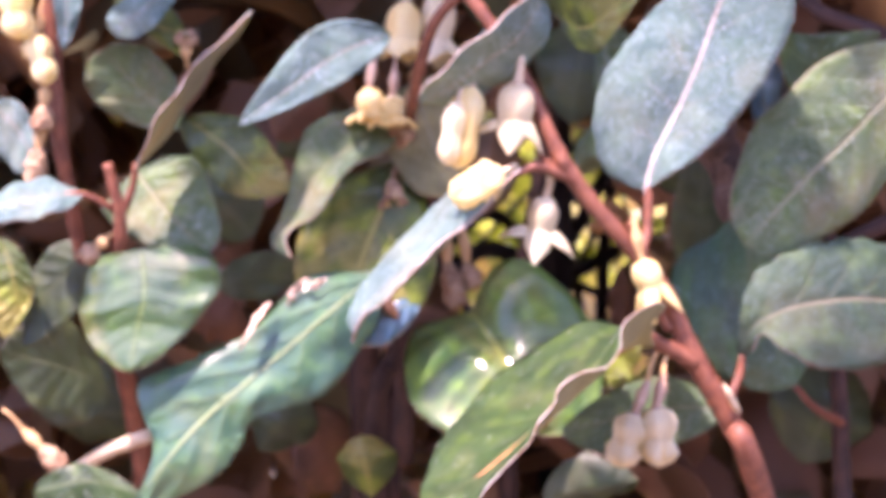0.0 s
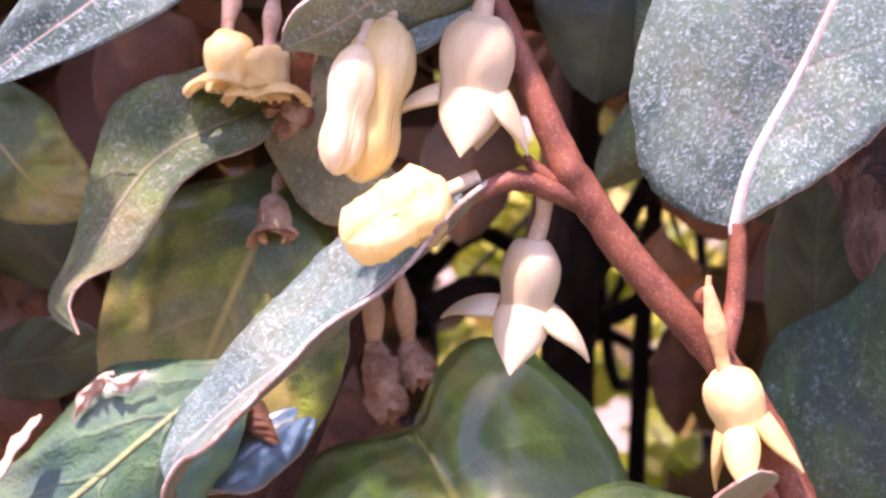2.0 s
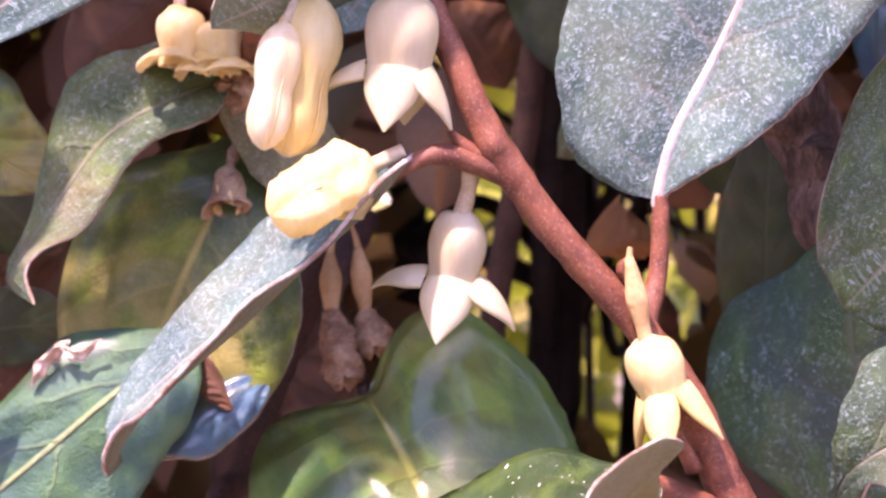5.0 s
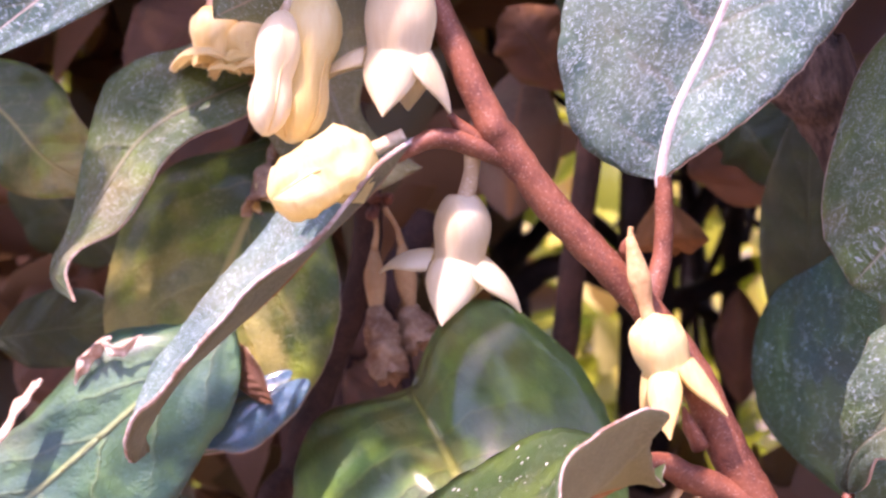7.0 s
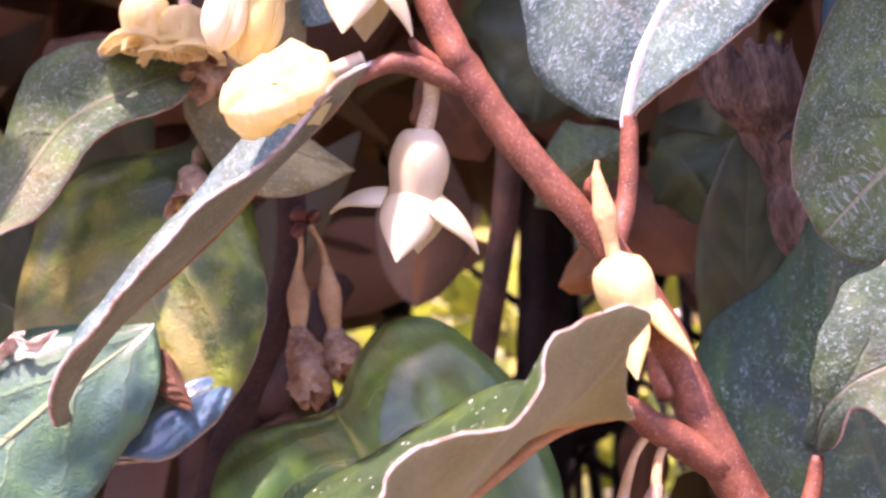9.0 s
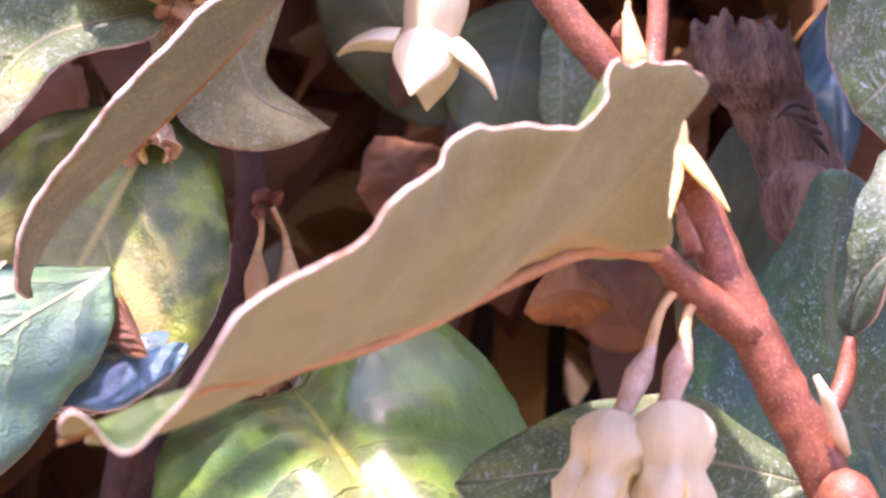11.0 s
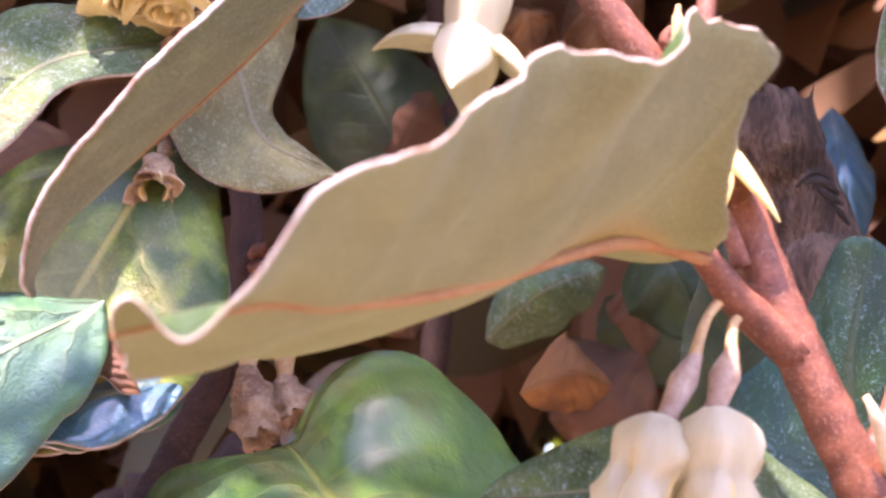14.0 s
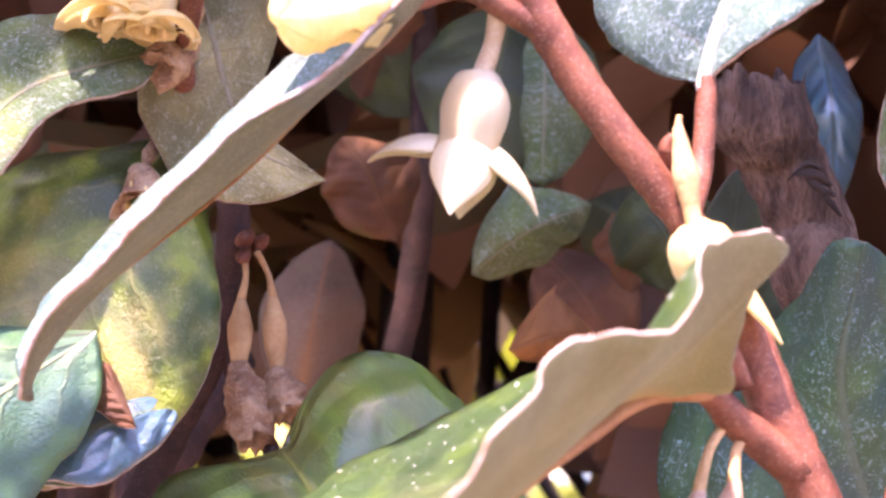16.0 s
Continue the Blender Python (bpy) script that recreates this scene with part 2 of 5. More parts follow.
RUST = plain("twig_rust", (0.105, 0.028, 0.014), (0.225, 0.074, 0.037), 420, 0.6, 0.35, (0.56, 0.38, 0.30), 0.0003, flecks=0.55)
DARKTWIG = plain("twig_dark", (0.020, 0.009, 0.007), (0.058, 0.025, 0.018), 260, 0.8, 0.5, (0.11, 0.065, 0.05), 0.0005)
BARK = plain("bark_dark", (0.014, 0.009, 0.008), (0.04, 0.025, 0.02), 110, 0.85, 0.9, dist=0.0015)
PETAL = plain("petal_cream", (0.70, 0.59, 0.36), (0.80, 0.73, 0.54), 260, 0.5, 0.35, through=0.42, stretch=((0, 0, 0), (2.2, 2.2, 0.35)))
PETALY = plain("petal_yellow", (0.80, 0.60, 0.23), (0.90, 0.80, 0.48), 240, 0.45, 0.5, through=0.4, stretch=((0, 0.3, 0), (1.8, 1.8, 0.4)))
NECK = plain("husk_neck", (0.42, 0.24, 0.10), (0.58, 0.37, 0.17), 330, 0.7, 0.5, (0.48, 0.34, 0.20))
HUSK = plain("flower_husk", (0.20, 0.10, 0.05), (0.44, 0.29, 0.17), 330, 0.75, 0.6, (0.55, 0.45, 0.36))
OVARY = plain("flower_neck", (0.50, 0.36, 0.22), (0.64, 0.52, 0.35), 330, 0.65, 0.4, (0.70, 0.60, 0.50))
PINKNECK = plain("flower_neck_pink", (0.34, 0.19, 0.12), (0.52, 0.36, 0.26), 330, 0.65, 0.4, (0.6, 0.5, 0.42))
THROAT = plain("flower_throat", (0.70, 0.50, 0.18), (0.78, 0.62, 0.32), 600, 0.6)
GREY_WOOD = plain("wood_weathered", (0.048, 0.026, 0.018), (0.205, 0.130, 0.094), 330, 0.9, 1.0, dist=0.002, stretch=((0, 0.35, 0), (1.6, 1.6, 0.4)))
SOIL = plain("soil", (0.16, 0.12, 0.085), (0.27, 0.21, 0.15), 14, 0.95, 1.0, dist=0.02)
RENDER = plain("wall_render", (0.20, 0.15, 0.11), (0.32, 0.25, 0.18), 6, 0.9, 0.8, dist=0.01)


# ---- building helpers (centimetres from the hanging flower's top) ----
ORIGIN = Vector((0.0, 0.0, 1.0))


def V(p):
    return ORIGIN + Vector(p) * 0.01


def thing(name, base, label, category, group="", kind=""):
    ob = new(name)
    ob.location = V(base)
    ob.empty_display_size = 0.005
    return tagged(ob, label, category, group, kind)


def root_of(parent):
    while parent.parent:
        parent = parent.parent
    return parent


def part(name, bm, materials, parent, label="", smooth=True):
    me = bpy.data.meshes.new(name)
    bm.to_mesh(me)
    bm.free()
    for m in (materials if isinstance(materials, (list, tuple)) else [materials]):
        me.materials.append(m)
    if smooth:
        me.polygons.foreach_set("use_smooth", [True] * len(me.polygons))
    ob = new(name, me)
    if parent is not None:
        ob.parent = parent
        ob.matrix_parent_inverse = Matrix.Translation(-root_of(parent).location)
        if parent.parent:
            ob.matrix_parent_inverse = Matrix.Identity(4)
    if label:
        tagged(ob, label)
    return ob


def spline(pts, u):
    """A point on a smooth curve through pts."""
    n = len(pts) - 1
    if n == 1:
        return pts[0].lerp(pts[1], u)
    x = min(max(u, 0.0), 1.0) * n
    i = min(int(x), n - 1)
    t = x - i
    p1, p2 = pts[i], pts[i + 1]
    p0 = pts[i - 1] if i > 0 else p1 * 2 - p2
    p3 = pts[i + 2] if i + 2 <= n else p2 * 2 - p1
    return 0.5 * (2 * p1 + (p2 - p0) * t + (2 * p0 - 5 * p1 + 4 * p2 - p3) * t * t + (3 * p1 - p0 - 3 * p2 + p3) * t ** 3)


def tube(bm, pts, radii, sides=10, steps=None, rough=0.0, index=0, cap=True, lumps=90.0):
    """A tapered round stem along pts (Vectors, metres)."""
    steps = steps or max(4, 5 * (len(pts) - 1))
    rings, side = [], None
    for k in range(steps + 1):
        u = k / steps
        c = spline(pts, u)
        d = (spline(pts, min(1, u + 0.02)) - spline(pts, max(0, u - 0.02))).normalized()
        if side is None:
            side = d.orthogonal().normalized()
        side = (side - d * side.dot(d)).normalized()
        up = d.cross(side)
        x = u * (len(radii) - 1)
        i = min(int(x), len(radii) - 2)
        r = radii[i] + (radii[i + 1] - radii[i]) * (x - i)
        ring = []
        for j in range(sides):
            a = 2 * math.pi * j / sides
            p = side * math.cos(a) + up * math.sin(a)
            q = c + p * r
            ring.append(bm.verts.new(q + p * r * rough * noise.noise(q * lumps * 10)))
        rings.append(ring)
    for k in range(steps):
        for j in range(sides):
            f = bm.faces.new((rings[k][j], rings[k][(j + 1) % sides], rings[k + 1][(j + 1) % sides], rings[k + 1][j]))
            f.material_index = index
    if cap:
        for ring, flip in ((rings[0], True), (rings[-1], False)):
            f = bm.faces.new(ring[::-1] if flip else ring)
            f.material_index = index
    return rings


def stem(name, parent, pts, radii, mat, label="", sides=10, rough=0.15, steps=None):
    bm = bmesh.new()
    tube(bm, [V(p) for p in pts], [r * 0.01 for r in radii], sides, steps, rough)
    return part(name, bm, mat, parent, label)


def blade_mesh(mid, A, B, mats, at=0.45, shape=(0.85, 0.7), wave=0.05, waves=3.0, cup=0.0, face=(-0.2, -0.7, 0.6), thick=0.022,
               seed=0, nu=26, nv=7, A2=None, B2=None, bend=0.0, bites=()):
    """Leaf blade: two halves hung on a midrib. A and B are the edges at the widest place, A2 and B2 turns of the halves towards the tip."""
    pts = [V(p) for p in mid]
    c = spline(pts, at)
    a, b = V(A) - c, V(B) - c
    a2 = a if A2 is None else Vector(A2) * 0.01
    b2 = b if B2 is None else Vector(B2) * 0.01
    length = sum((pts[i + 1] - pts[i]).length for i in range(len(pts) - 1)) * 100
    face = Vector(face)
    peak = max(math.sin(math.pi * (i / 200) ** shape[0]) ** shape[1] for i in range(1, 200))
    top, low, data = [], [], []
    for i in range(nu + 1):
        u = i / nu
        c = spline(pts, u)
        d = (spline(pts, min(1, u + 0.03)) - spline(pts, max(0, u - 0.03))).normalized()
        w = max(math.sin(math.pi * min(1, max(0, u)) ** shape[0]), 0.0) ** shape[1] / peak
        w = max(w, 0.015)
        k = min(max((u - at) / (1 - at), 0), 1)
        ea, eb = a.lerp(a2, k), b.lerp(b2, k)
        nrm = (eb - ea).cross(d).normalized()
        if nrm.dot(face) < 0:
            nrm = -nrm
        row_t, row_l = [], []
        for j in range(-nv, nv + 1):
            v = j / nv
            h = ea * -v if v < 0 else eb * v
            wob = 1 + 0.05 * noise.noise(Vector((u * 4.1, seed * 3.7, 1.5 if v < 0 else 7.5)))
            p = c + h * (w * wob)
            # the halves round over, the margin waves
            p += nrm * 0.01 * (cup * v * v * w + wave * w * abs(v) ** 1.6 * math.sin(waves * 2 * math.pi * u + seed * 1.9 + (1.3 if v < 0 else 0)))
            p += nrm * 0.01 * 0.05 * noise.noise(Vector((u * 3, v * 1.3, seed * 1.7)))
            p += nrm * 0.01 * bend * math.sin(math.pi * u)
            row_t.append(p + nrm * 0.005 * thick)
            row_l.append(p - nrm * 0.005 * thick)
            data.append((u, v, u * length, v * w * h.length * 100 if v else 0.0))
        top.append(row_t)
        low.append(row_l)
    return sheet_mesh(top, low, data, nu, nv, mats, seed, bites)


def sheet_mesh(top, low, data, nu, nv, mats, seed, bites=()):
    """A thin leaf sheet from its upper and lower grids, with a rim."""
    m = 2 * nv + 1
    verts = [p for row in top for p in row] + [p for row in low for p in row]
    off = (nu + 1) * m
    faces, index = [], []
    flip = None
    for i in range(nu):
        for j in range(2 * nv):
            u, v = (i + 0.5) / nu, (j + 0.5) / nv - 1
            if any((u - bu) ** 2 / su ** 2 + (v - bv) ** 2 / sv ** 2 < 1 for bu, bv, su, sv in bites):
                continue
            q = (i * m + j, i * m + j + 1, (i + 1) * m + j + 1, (i + 1) * m + j)
            if flip is None:
                nn = (verts[q[1]] - verts[q[0]]).cross(verts[q[3]] - verts[q[0]])
                flip = nn.dot(verts[q[0]] - verts[q[0] + off]) < 0
            faces.append(q[::-1] if flip else q)
            index.append(0)
            ql = tuple(x + off for x in q)
            faces.append(ql if flip else ql[::-1])
            index.append(1)
    edge = [i * m for i in range(nu + 1)] + [nu * m + j for j in range(1, m)] + [i * m + m - 1 for i in range(nu - 1, -1, -1)]
    for x, y in zip(edge, edge[1:]):
        q = (x, y, y + off, x + off)
        faces.append(q if not flip else q[::-1])
        index.append(2)
    me = bpy.data.meshes.new("leaf")
    me.from_pydata([tuple(p) for p in verts], [], faces)
    for mat in mats:
        me.materials.append(mat)
    me.polygons.foreach_set("material_index", index)
    me.polygons.foreach_set("use_smooth", [True] * len(faces))
    for name, k in (("along", 0), ("across", 1)):
        at_ = me.attributes.new(name, "FLOAT", "POINT")
        at_.data.foreach_set("value", [x[k] for x in data] * 2)
    uv = me.uv_layers.new(name="UVMap")
    loops = np.empty(len(me.loops), dtype=np.int32)
    me.loops.foreach_get("vertex_index", loops)
    co = np.array([(x[2] + seed * 3.1, x[3] + seed * 1.3) for x in data] * 2)[loops]
    uv.data.foreach_set("uv", co.ravel())
    return me


def along_curve(pts, n):
    """n + 1 evenly spaced points on the smooth curve through pts."""
    fine = [spline(pts, i / 400) for i in range(401)]
    run = [0.0]
    for p, q in zip(fine, fine[1:]):
        run.append(run[-1] + (q - p).length)
    out, k = [], 0
    for i in range(n + 1):
        want = run[-1] * i / n
        while k < 399 and run[k + 1] < want:
            k += 1
        t = (want - run[k]) / max(run[k + 1] - run[k], 1e-9)
        out.append(fine[k].lerp(fine[k + 1], min(max(t, 0), 1)))
    return out


def loft_mesh(mid, left, right, mats, face=(-0.2, -0.7, 0.6), thick=0.03, seed=0, nu=36, nv=8, cup=0.1, ripple=0.03, bites=(), ragged=1.0):
    """Leaf blade stretched between a midrib and two margins, which start at its base and end at its tip."""
    M = along_curve([V(p) for p in mid], nu)
    Lf = along_curve([V(p) for p in (mid[0], *left, mid[-1])], nu)
    Rt = along_curve([V(p) for p in (mid[0], *right, mid[-1])], nu)
    length = sum((q - p).length for p, q in zip(M, M[1:])) * 100
    face = Vector(face)
    top, low, data = [], [], []
    for i in range(nu + 1):
        u = i / nu
        d = (M[min(i + 1, nu)] - M[max(i - 1, 0)]).normalized()
        ea, eb = Lf[i] - M[i], Rt[i] - M[i]
        rt, rl = [], []
        for j in range(-nv, nv + 1):
            v = j / nv
            h = ea * -v if v < 0 else eb * v
            n2 = (ea.cross(d) if v < 0 else d.cross(eb)) + (d.cross(eb) + ea.cross(d)) * 0.25
            if n2.length < 1e-9:
                n2 = face.copy()
            n2.normalize()
            if n2.dot(face) < 0:
                n2 = -n2
            wid = ea.length if v < 0 else eb.length
            jag = noise.noise(Vector((u * length * 5, 3.0 if v < 0 else 9.0, seed * 1.1))) + 0.6 * noise.noise(Vector((u * length * 14, 3.0 if v < 0 else 9.0, seed * 2.1)))
            h = h * (1 + abs(v) ** 6 * 0.00024 * ragged / max(wid, 0.002) * jag)
            p = M[i] + h + n2 * (wid * cup * 4 * abs(v) * (1 - abs(v)))
            r = noise.noise(Vector((u * length * 1.1, v * 1.6, seed * 2.3)))
            p += n2 * 0.01 * ripple * r * min(1.0, wid * 200)
            q = 0.005 * thick
            rt.append(p + n2 * q)
            rl.append(p - n2 * q)
            data.append((u, v, u * length, math.copysign(h.length * 100, v)))
        top.append(rt)
        low.append(rl)
    return sheet_mesh(top, low, data, nu, nv, mats, seed, bites)


def attach(name, me, parent, label=""):
    ob = new(name, me)
    ob.parent = parent
    ob.matrix_parent_inverse = Matrix.Translation(-root_of(parent).location)
    return tagged(ob, label)


def wide_leaf(parent, mid, left, right, upper, lower=None, label="", rib=None, drop=(0, 0, 0), **kw):
    """A leaf with its own outline; rib: radius of the midrib raised on its underside, drop: the way the underside faces."""
    ob = attach("leaf", loft_mesh(mid, left, right, (upper, lower or KHAKI, RIM), **kw), parent, label)
    if rib:
        bm = bmesh.new()
        o = Vector(drop).normalized() * rib * 0.008 if Vector(drop).length else Vector()
        tube(bm, [V(p) + o for p in mid], [rib * 0.01, rib * 0.007, rib * 0.002], 8, 24, .1)
        part("midrib", bm, MIDRIB, ob)
    return ob


def leaf(parent, mid, A, B, upper, lower=None, label="", rib=None, **kw):
    """A leaf as a part of a branch; rib: radius of its raised midrib."""
    me = blade_mesh(mid, A, B, (upper, lower or KHAKI, RIM), **kw)
    ob = new("leaf", me)
    ob.parent = parent
    ob.matrix_parent_inverse = Matrix.Translation(-root_of(parent).location)
    if label:
        tagged(ob, label)
    if rib:
        bm = bmesh.new()
        pts = [V(p) for p in mid]
        o = Vector(kw["face"]).normalized() * -rib * 0.009
        tube(bm, [p + o for p in pts], [rib * 0.01, rib * 0.006, rib * 0.002], 8, 20)
        part("midrib", bm, MIDRIB, ob)
    return ob


def sub(name, bm, mat, owner, label=""):
    """A mesh under a part, which itself sits under a thing."""
    ob = part(name, bm, mat, None, label)
    ob.parent = owner
    return ob


def flower(parent, top, tip, spread=0.5, tube_r=0.22, lobe=0.42, turn=0.0, mat=None, neck=None, foot=None, foot_r=0.035,
           label="", neck_mat=None, lobe_w=0.30, rumple=0.0, anthers=4):
    """A four-lobed tubular flower that hangs from top towards tip; foot: where its stalk starts."""
    mat = mat or PETAL
    p0, p1 = V(top), V(tip)
    d = (p1 - p0).normalized()
    ref = Vector((1, 0, 0))
    ref = (ref - d * ref.dot(d)).normalized()
    oth = d.cross(ref)
    L = (p1 - p0).length
    R = tube_r * 0.01
    prof = [(0, .20), (.03, .42), (.09, .68), (.18, .88), (.32, 1.0), (.5, 1.02), (.68, .94), (.82, .88), (.93, .92), (1.0, 1.0)]
    curve = [Vector((a, b, 0)) for a, b in prof]
    prof = [tuple(spline(curve, i / 30)[:2]) for i in range(31)]
    bm = bmesh.new()
    rings, n = [], 36
    for s, r in prof:
        ring = []
        for j in range(n):
            a = 2 * math.pi * j / n + turn
            rr = R * r * (1 + 0.05 * math.cos(4 * (a - turn)) * min(1, s * 3) + rumple * min(1, s * 3) * noise.noise(Vector((s * 3, math.cos(a) * 2.2, math.sin(a) * 2.2 + R * 9000))))
            p = p0 + d * L * s + (ref * math.cos(a) + oth * math.sin(a)) * rr
            ring.append(bm.verts.new(p + d * 0.0003 * noise.noise(p * 900)))
        rings.append(ring)
    for k, (s, r) in enumerate(reversed(prof[10:])):
        ring = []
        for j in range(n):
            a = 2 * math.pi * j / n + turn
            ring.append(bm.verts.new(p0 + d * L * (s if k else 1.0) + (ref * math.cos(a) + oth * math.sin(a)) * R * r * 0.84))
        rings.append(ring)
    for k in range(len(rings) - 1):
        for j in range(n):
            f = bm.faces.new((rings[k][j], rings[k][(j + 1) % n], rings[k + 1][(j + 1) % n], rings[k + 1][j]))
            f.material_index = 0 if k < len(prof) else 1
    f = bm.faces.new(rings[-1])
    f.material_index = 1
    body = part("flower", bm, [mat, THROAT], parent, label)
    # lobes
    for k in range(4):
        a = 2 * math.pi * k / 4 + turn
        radial = ref * math.cos(a) + oth * math.sin(a)
        tang = d.cross(radial).normalized()
        bm = bmesh.new()
        rows = []
        sp = spread[k] if isinstance(spread, (list, tuple)) else spread
        for i in range(9):
            u = i / 8
            ang = sp * (1.45 - 0.95 * u)
            if i == 0:
                base = p0 + d * L * 0.80 + radial * R * 0.93
            else:
                base = base + (d * math.cos(ang) + radial * math.sin(ang)) * (lobe * 0.01 / 8)
            nrm = (radial * math.cos(ang) - d * math.sin(ang)).normalized()
            w = lobe_w * 0.01 * 0.62 * (1 - u ** 2.0) * (0.95 + 0.3 * math.sin(math.pi * u)) + 0.00006
            row = []
            for side in (1, -1):
                for j in range(-3, 4):
                    v = j / 3
                    q = base + tang * w * v - nrm * w * 0.6 * v * v * (1 - u * 0.5) + nrm * 0.00018 * side * (1 - u * 0.6)
                    row.append(bm.verts.new(q))
            rows.append(row)
        for i in range(8):
            for o in (0, 7):
                for j in range(6):
                    f = (rows[i][o + j], rows[i][o + j + 1], rows[i + 1][o + j + 1], rows[i + 1][o + j])
                    bm.faces.new(f if o else f[::-1])
            bm.faces.new((rows[i][0], rows[i][7], rows[i + 1][7], rows[i + 1][0]))
            bm.faces.new((rows[i][6], rows[i + 1][6], rows[i + 1][13], rows[i][13]))
        bm.faces.new((rows[8][0], rows[8][6], rows[8][13], rows[8][7]))
        bmesh.ops.recalc_face_normals(bm, faces=bm.faces)
        sub("lobe", bm, mat, body)
    # anthers in the mouth
    for k in range(anthers):
        a = 2 * math.pi * (k + 0.5) / 4 + turn
        c = p0 + d * L * 0.95 + (ref * math.cos(a) + oth * math.sin(a)) * R * 0.55
        bm = bmesh.new()
        tube(bm, [c - d * 0.0006, c, c + d * 0.0006], [0.0001, 0.0003, 0.0001], 8, 6)
        sub("anther", bm, THROAT, body)
    # neck and stalk
    if foot is not None:
        q0 = V(foot)
        bm = bmesh.new()
        nk = (neck or 0.0) * 0.01
        if nk:
            e = (q0 - p0).normalized()
            e = (e * 0.8 - d * 0.2).normalized()
            a = p0 + e * nk
            tube(bm, [p0 + d * 0.0006, p0 + e * nk * 0.12, p0 + e * nk * 0.5, a], [R * .30, R * .26, R * .44, R * .16], 12, 14, 0.06)
            tube(bm, [a - e * 0.0004, a.lerp(q0, 0.5), q0], [R * .17, foot_r * 0.01, foot_r * 0.009], 9, 8)
        else:
            tube(bm, [p0 + d * 0.0008, p0.lerp(q0, 0.5) + Vector((0.0002, 0, 0)), q0], [R * .34, foot_r * 0.012, foot_r * 0.014], 10, 10, 0.08)
        sub("stalk", bm, neck_mat or OVARY, body)
    return body


def husk(parent, foot, neck_top, neck_low, low, r=0.12, mat=None, label=""):
    """A withered flower: thin stalk, spindle-shaped neck, shrivelled tube."""
    a, b, c, d = V(foot), V(neck_top), V(neck_low), V(low)
    bm = bmesh.new()
    R = r * 0.01
    tube(bm, [a, a.lerp(b, 0.5) + Vector((0.0003, 0, 0)), b], [R * .20, R * .14, R * .24], 8, 8)
    tube(bm, [b, b.lerp(c, 0.35), b.lerp(c, 0.6), c], [R * .24, R * .66, R * .64, R * .36], 12, 14, 0.1)
    body = part("withered_flower", bm, NECK, parent, label)
    bm = bmesh.new()
    rings = tube(bm, [c - (d - c) * 0.05, c.lerp(d, 0.25), c.lerp(d, 0.7), d], [R * .45, R * .95, R * 1.12, R * .95], 22, 26, 0.42, cap=False, lumps=110)
    way = (d - c).normalized()
    for k, v in enumerate(rings[-1]):
        v.co += way * R * 0.7 * noise.noise(Vector((k * 0.9, r * 50, 0.5)))
    inner_ring = [bm.verts.new(d + (v.co - d) * 0.62 - way * R * 0.15) for v in rings[-1]]
    deep_ring = [bm.verts.new(d + (v.co - d) * 0.40 - way * R * 0.9) for v in rings[-1]]
    for p, q in ((rings[-1], inner_ring), (inner_ring, deep_ring)):
        for k in range(len(p)):
            bm.faces.new((p[k], p[(k + 1) % len(p)], q[(k + 1) % len(p)], q[k]))
    bm.faces.new(deep_ring)
    bm.faces.new(rings[0][::-1])
    sub("shrivelled_tube", bm, mat or HUSK, body)
    return body


def closed_flower(parent, top, tip, r, foot, mat, label, waist=.8, turn=0.3, rumple=.05):
    """A flower still shut: a round tube and, below a slight waist, four folded lobes."""
    p0, p1, q0 = V(top), V(tip), V(foot)
    d = (p1 - p0).normalized()
    ref = d.orthogonal().normalized()
    oth = d.cross(ref)
    L, R = (p1 - p0).length, r * 0.01
    bm = bmesh.new()
    n = 28
    prof = [(0, .16), (.03, .42), (.09, .70), (.18, .92), (.28, 1.0), (.38, .97), (.47, .86), (.53, waist), (.60, .86), (.70, .96), (.80, .94), (.89, .76), (.96, .46), (1.0, .12)]
    rings = []

    def skin(s, rr, a):
        fold = 0.13 * min(1.0, s * 3) + max(0.0, s - .5) * .45
        swell = 1 - fold * abs(math.sin(2 * (a - turn))) ** 6 + rumple * noise.noise(Vector((s * 5, math.cos(a) * (2 + rumple * 5), math.sin(a) * (2 + rumple * 5) + R * 5000)))
        return p0 + d * L * s + (ref * math.cos(a) + oth * math.sin(a)) * R * rr * swell

    for s, rr in prof:
        rings.append([bm.verts.new(skin(s, rr, 2 * math.pi * j / n)) for j in range(n)])
    for k in range(len(rings) - 1):
        for j in range(n):
            bm.faces.new((rings[k][j], rings[k][(j + 1) % n], rings[k + 1][(j + 1) % n], rings[k + 1][j]))
    bm.faces.new(rings[-1])
    bm.faces.new(rings[0][::-1])
    body = part("flower", bm, mat, parent, label)
    # ochre seams where the folded lobes meet
    for k in range(4):
        a = turn + math.pi / 4 + k * math.pi / 2
        bm = bmesh.new()
        tube(bm, [skin(s, rr * .985, a) for s, rr in prof[5:-1]], [R * .02, R * .055, R * .06, R * .05, R * .03], 6, 18, .3)
        sub("seam", bm, THROAT, body)
    bm = bmesh.new()
    tube(bm, [p0 + d * L * .02, p0.lerp(q0, .5), q0], [R * .22, R * .2, R * .2], 10, 8, .1)
    sub("stalk", bm, OVARY, body)
    return body


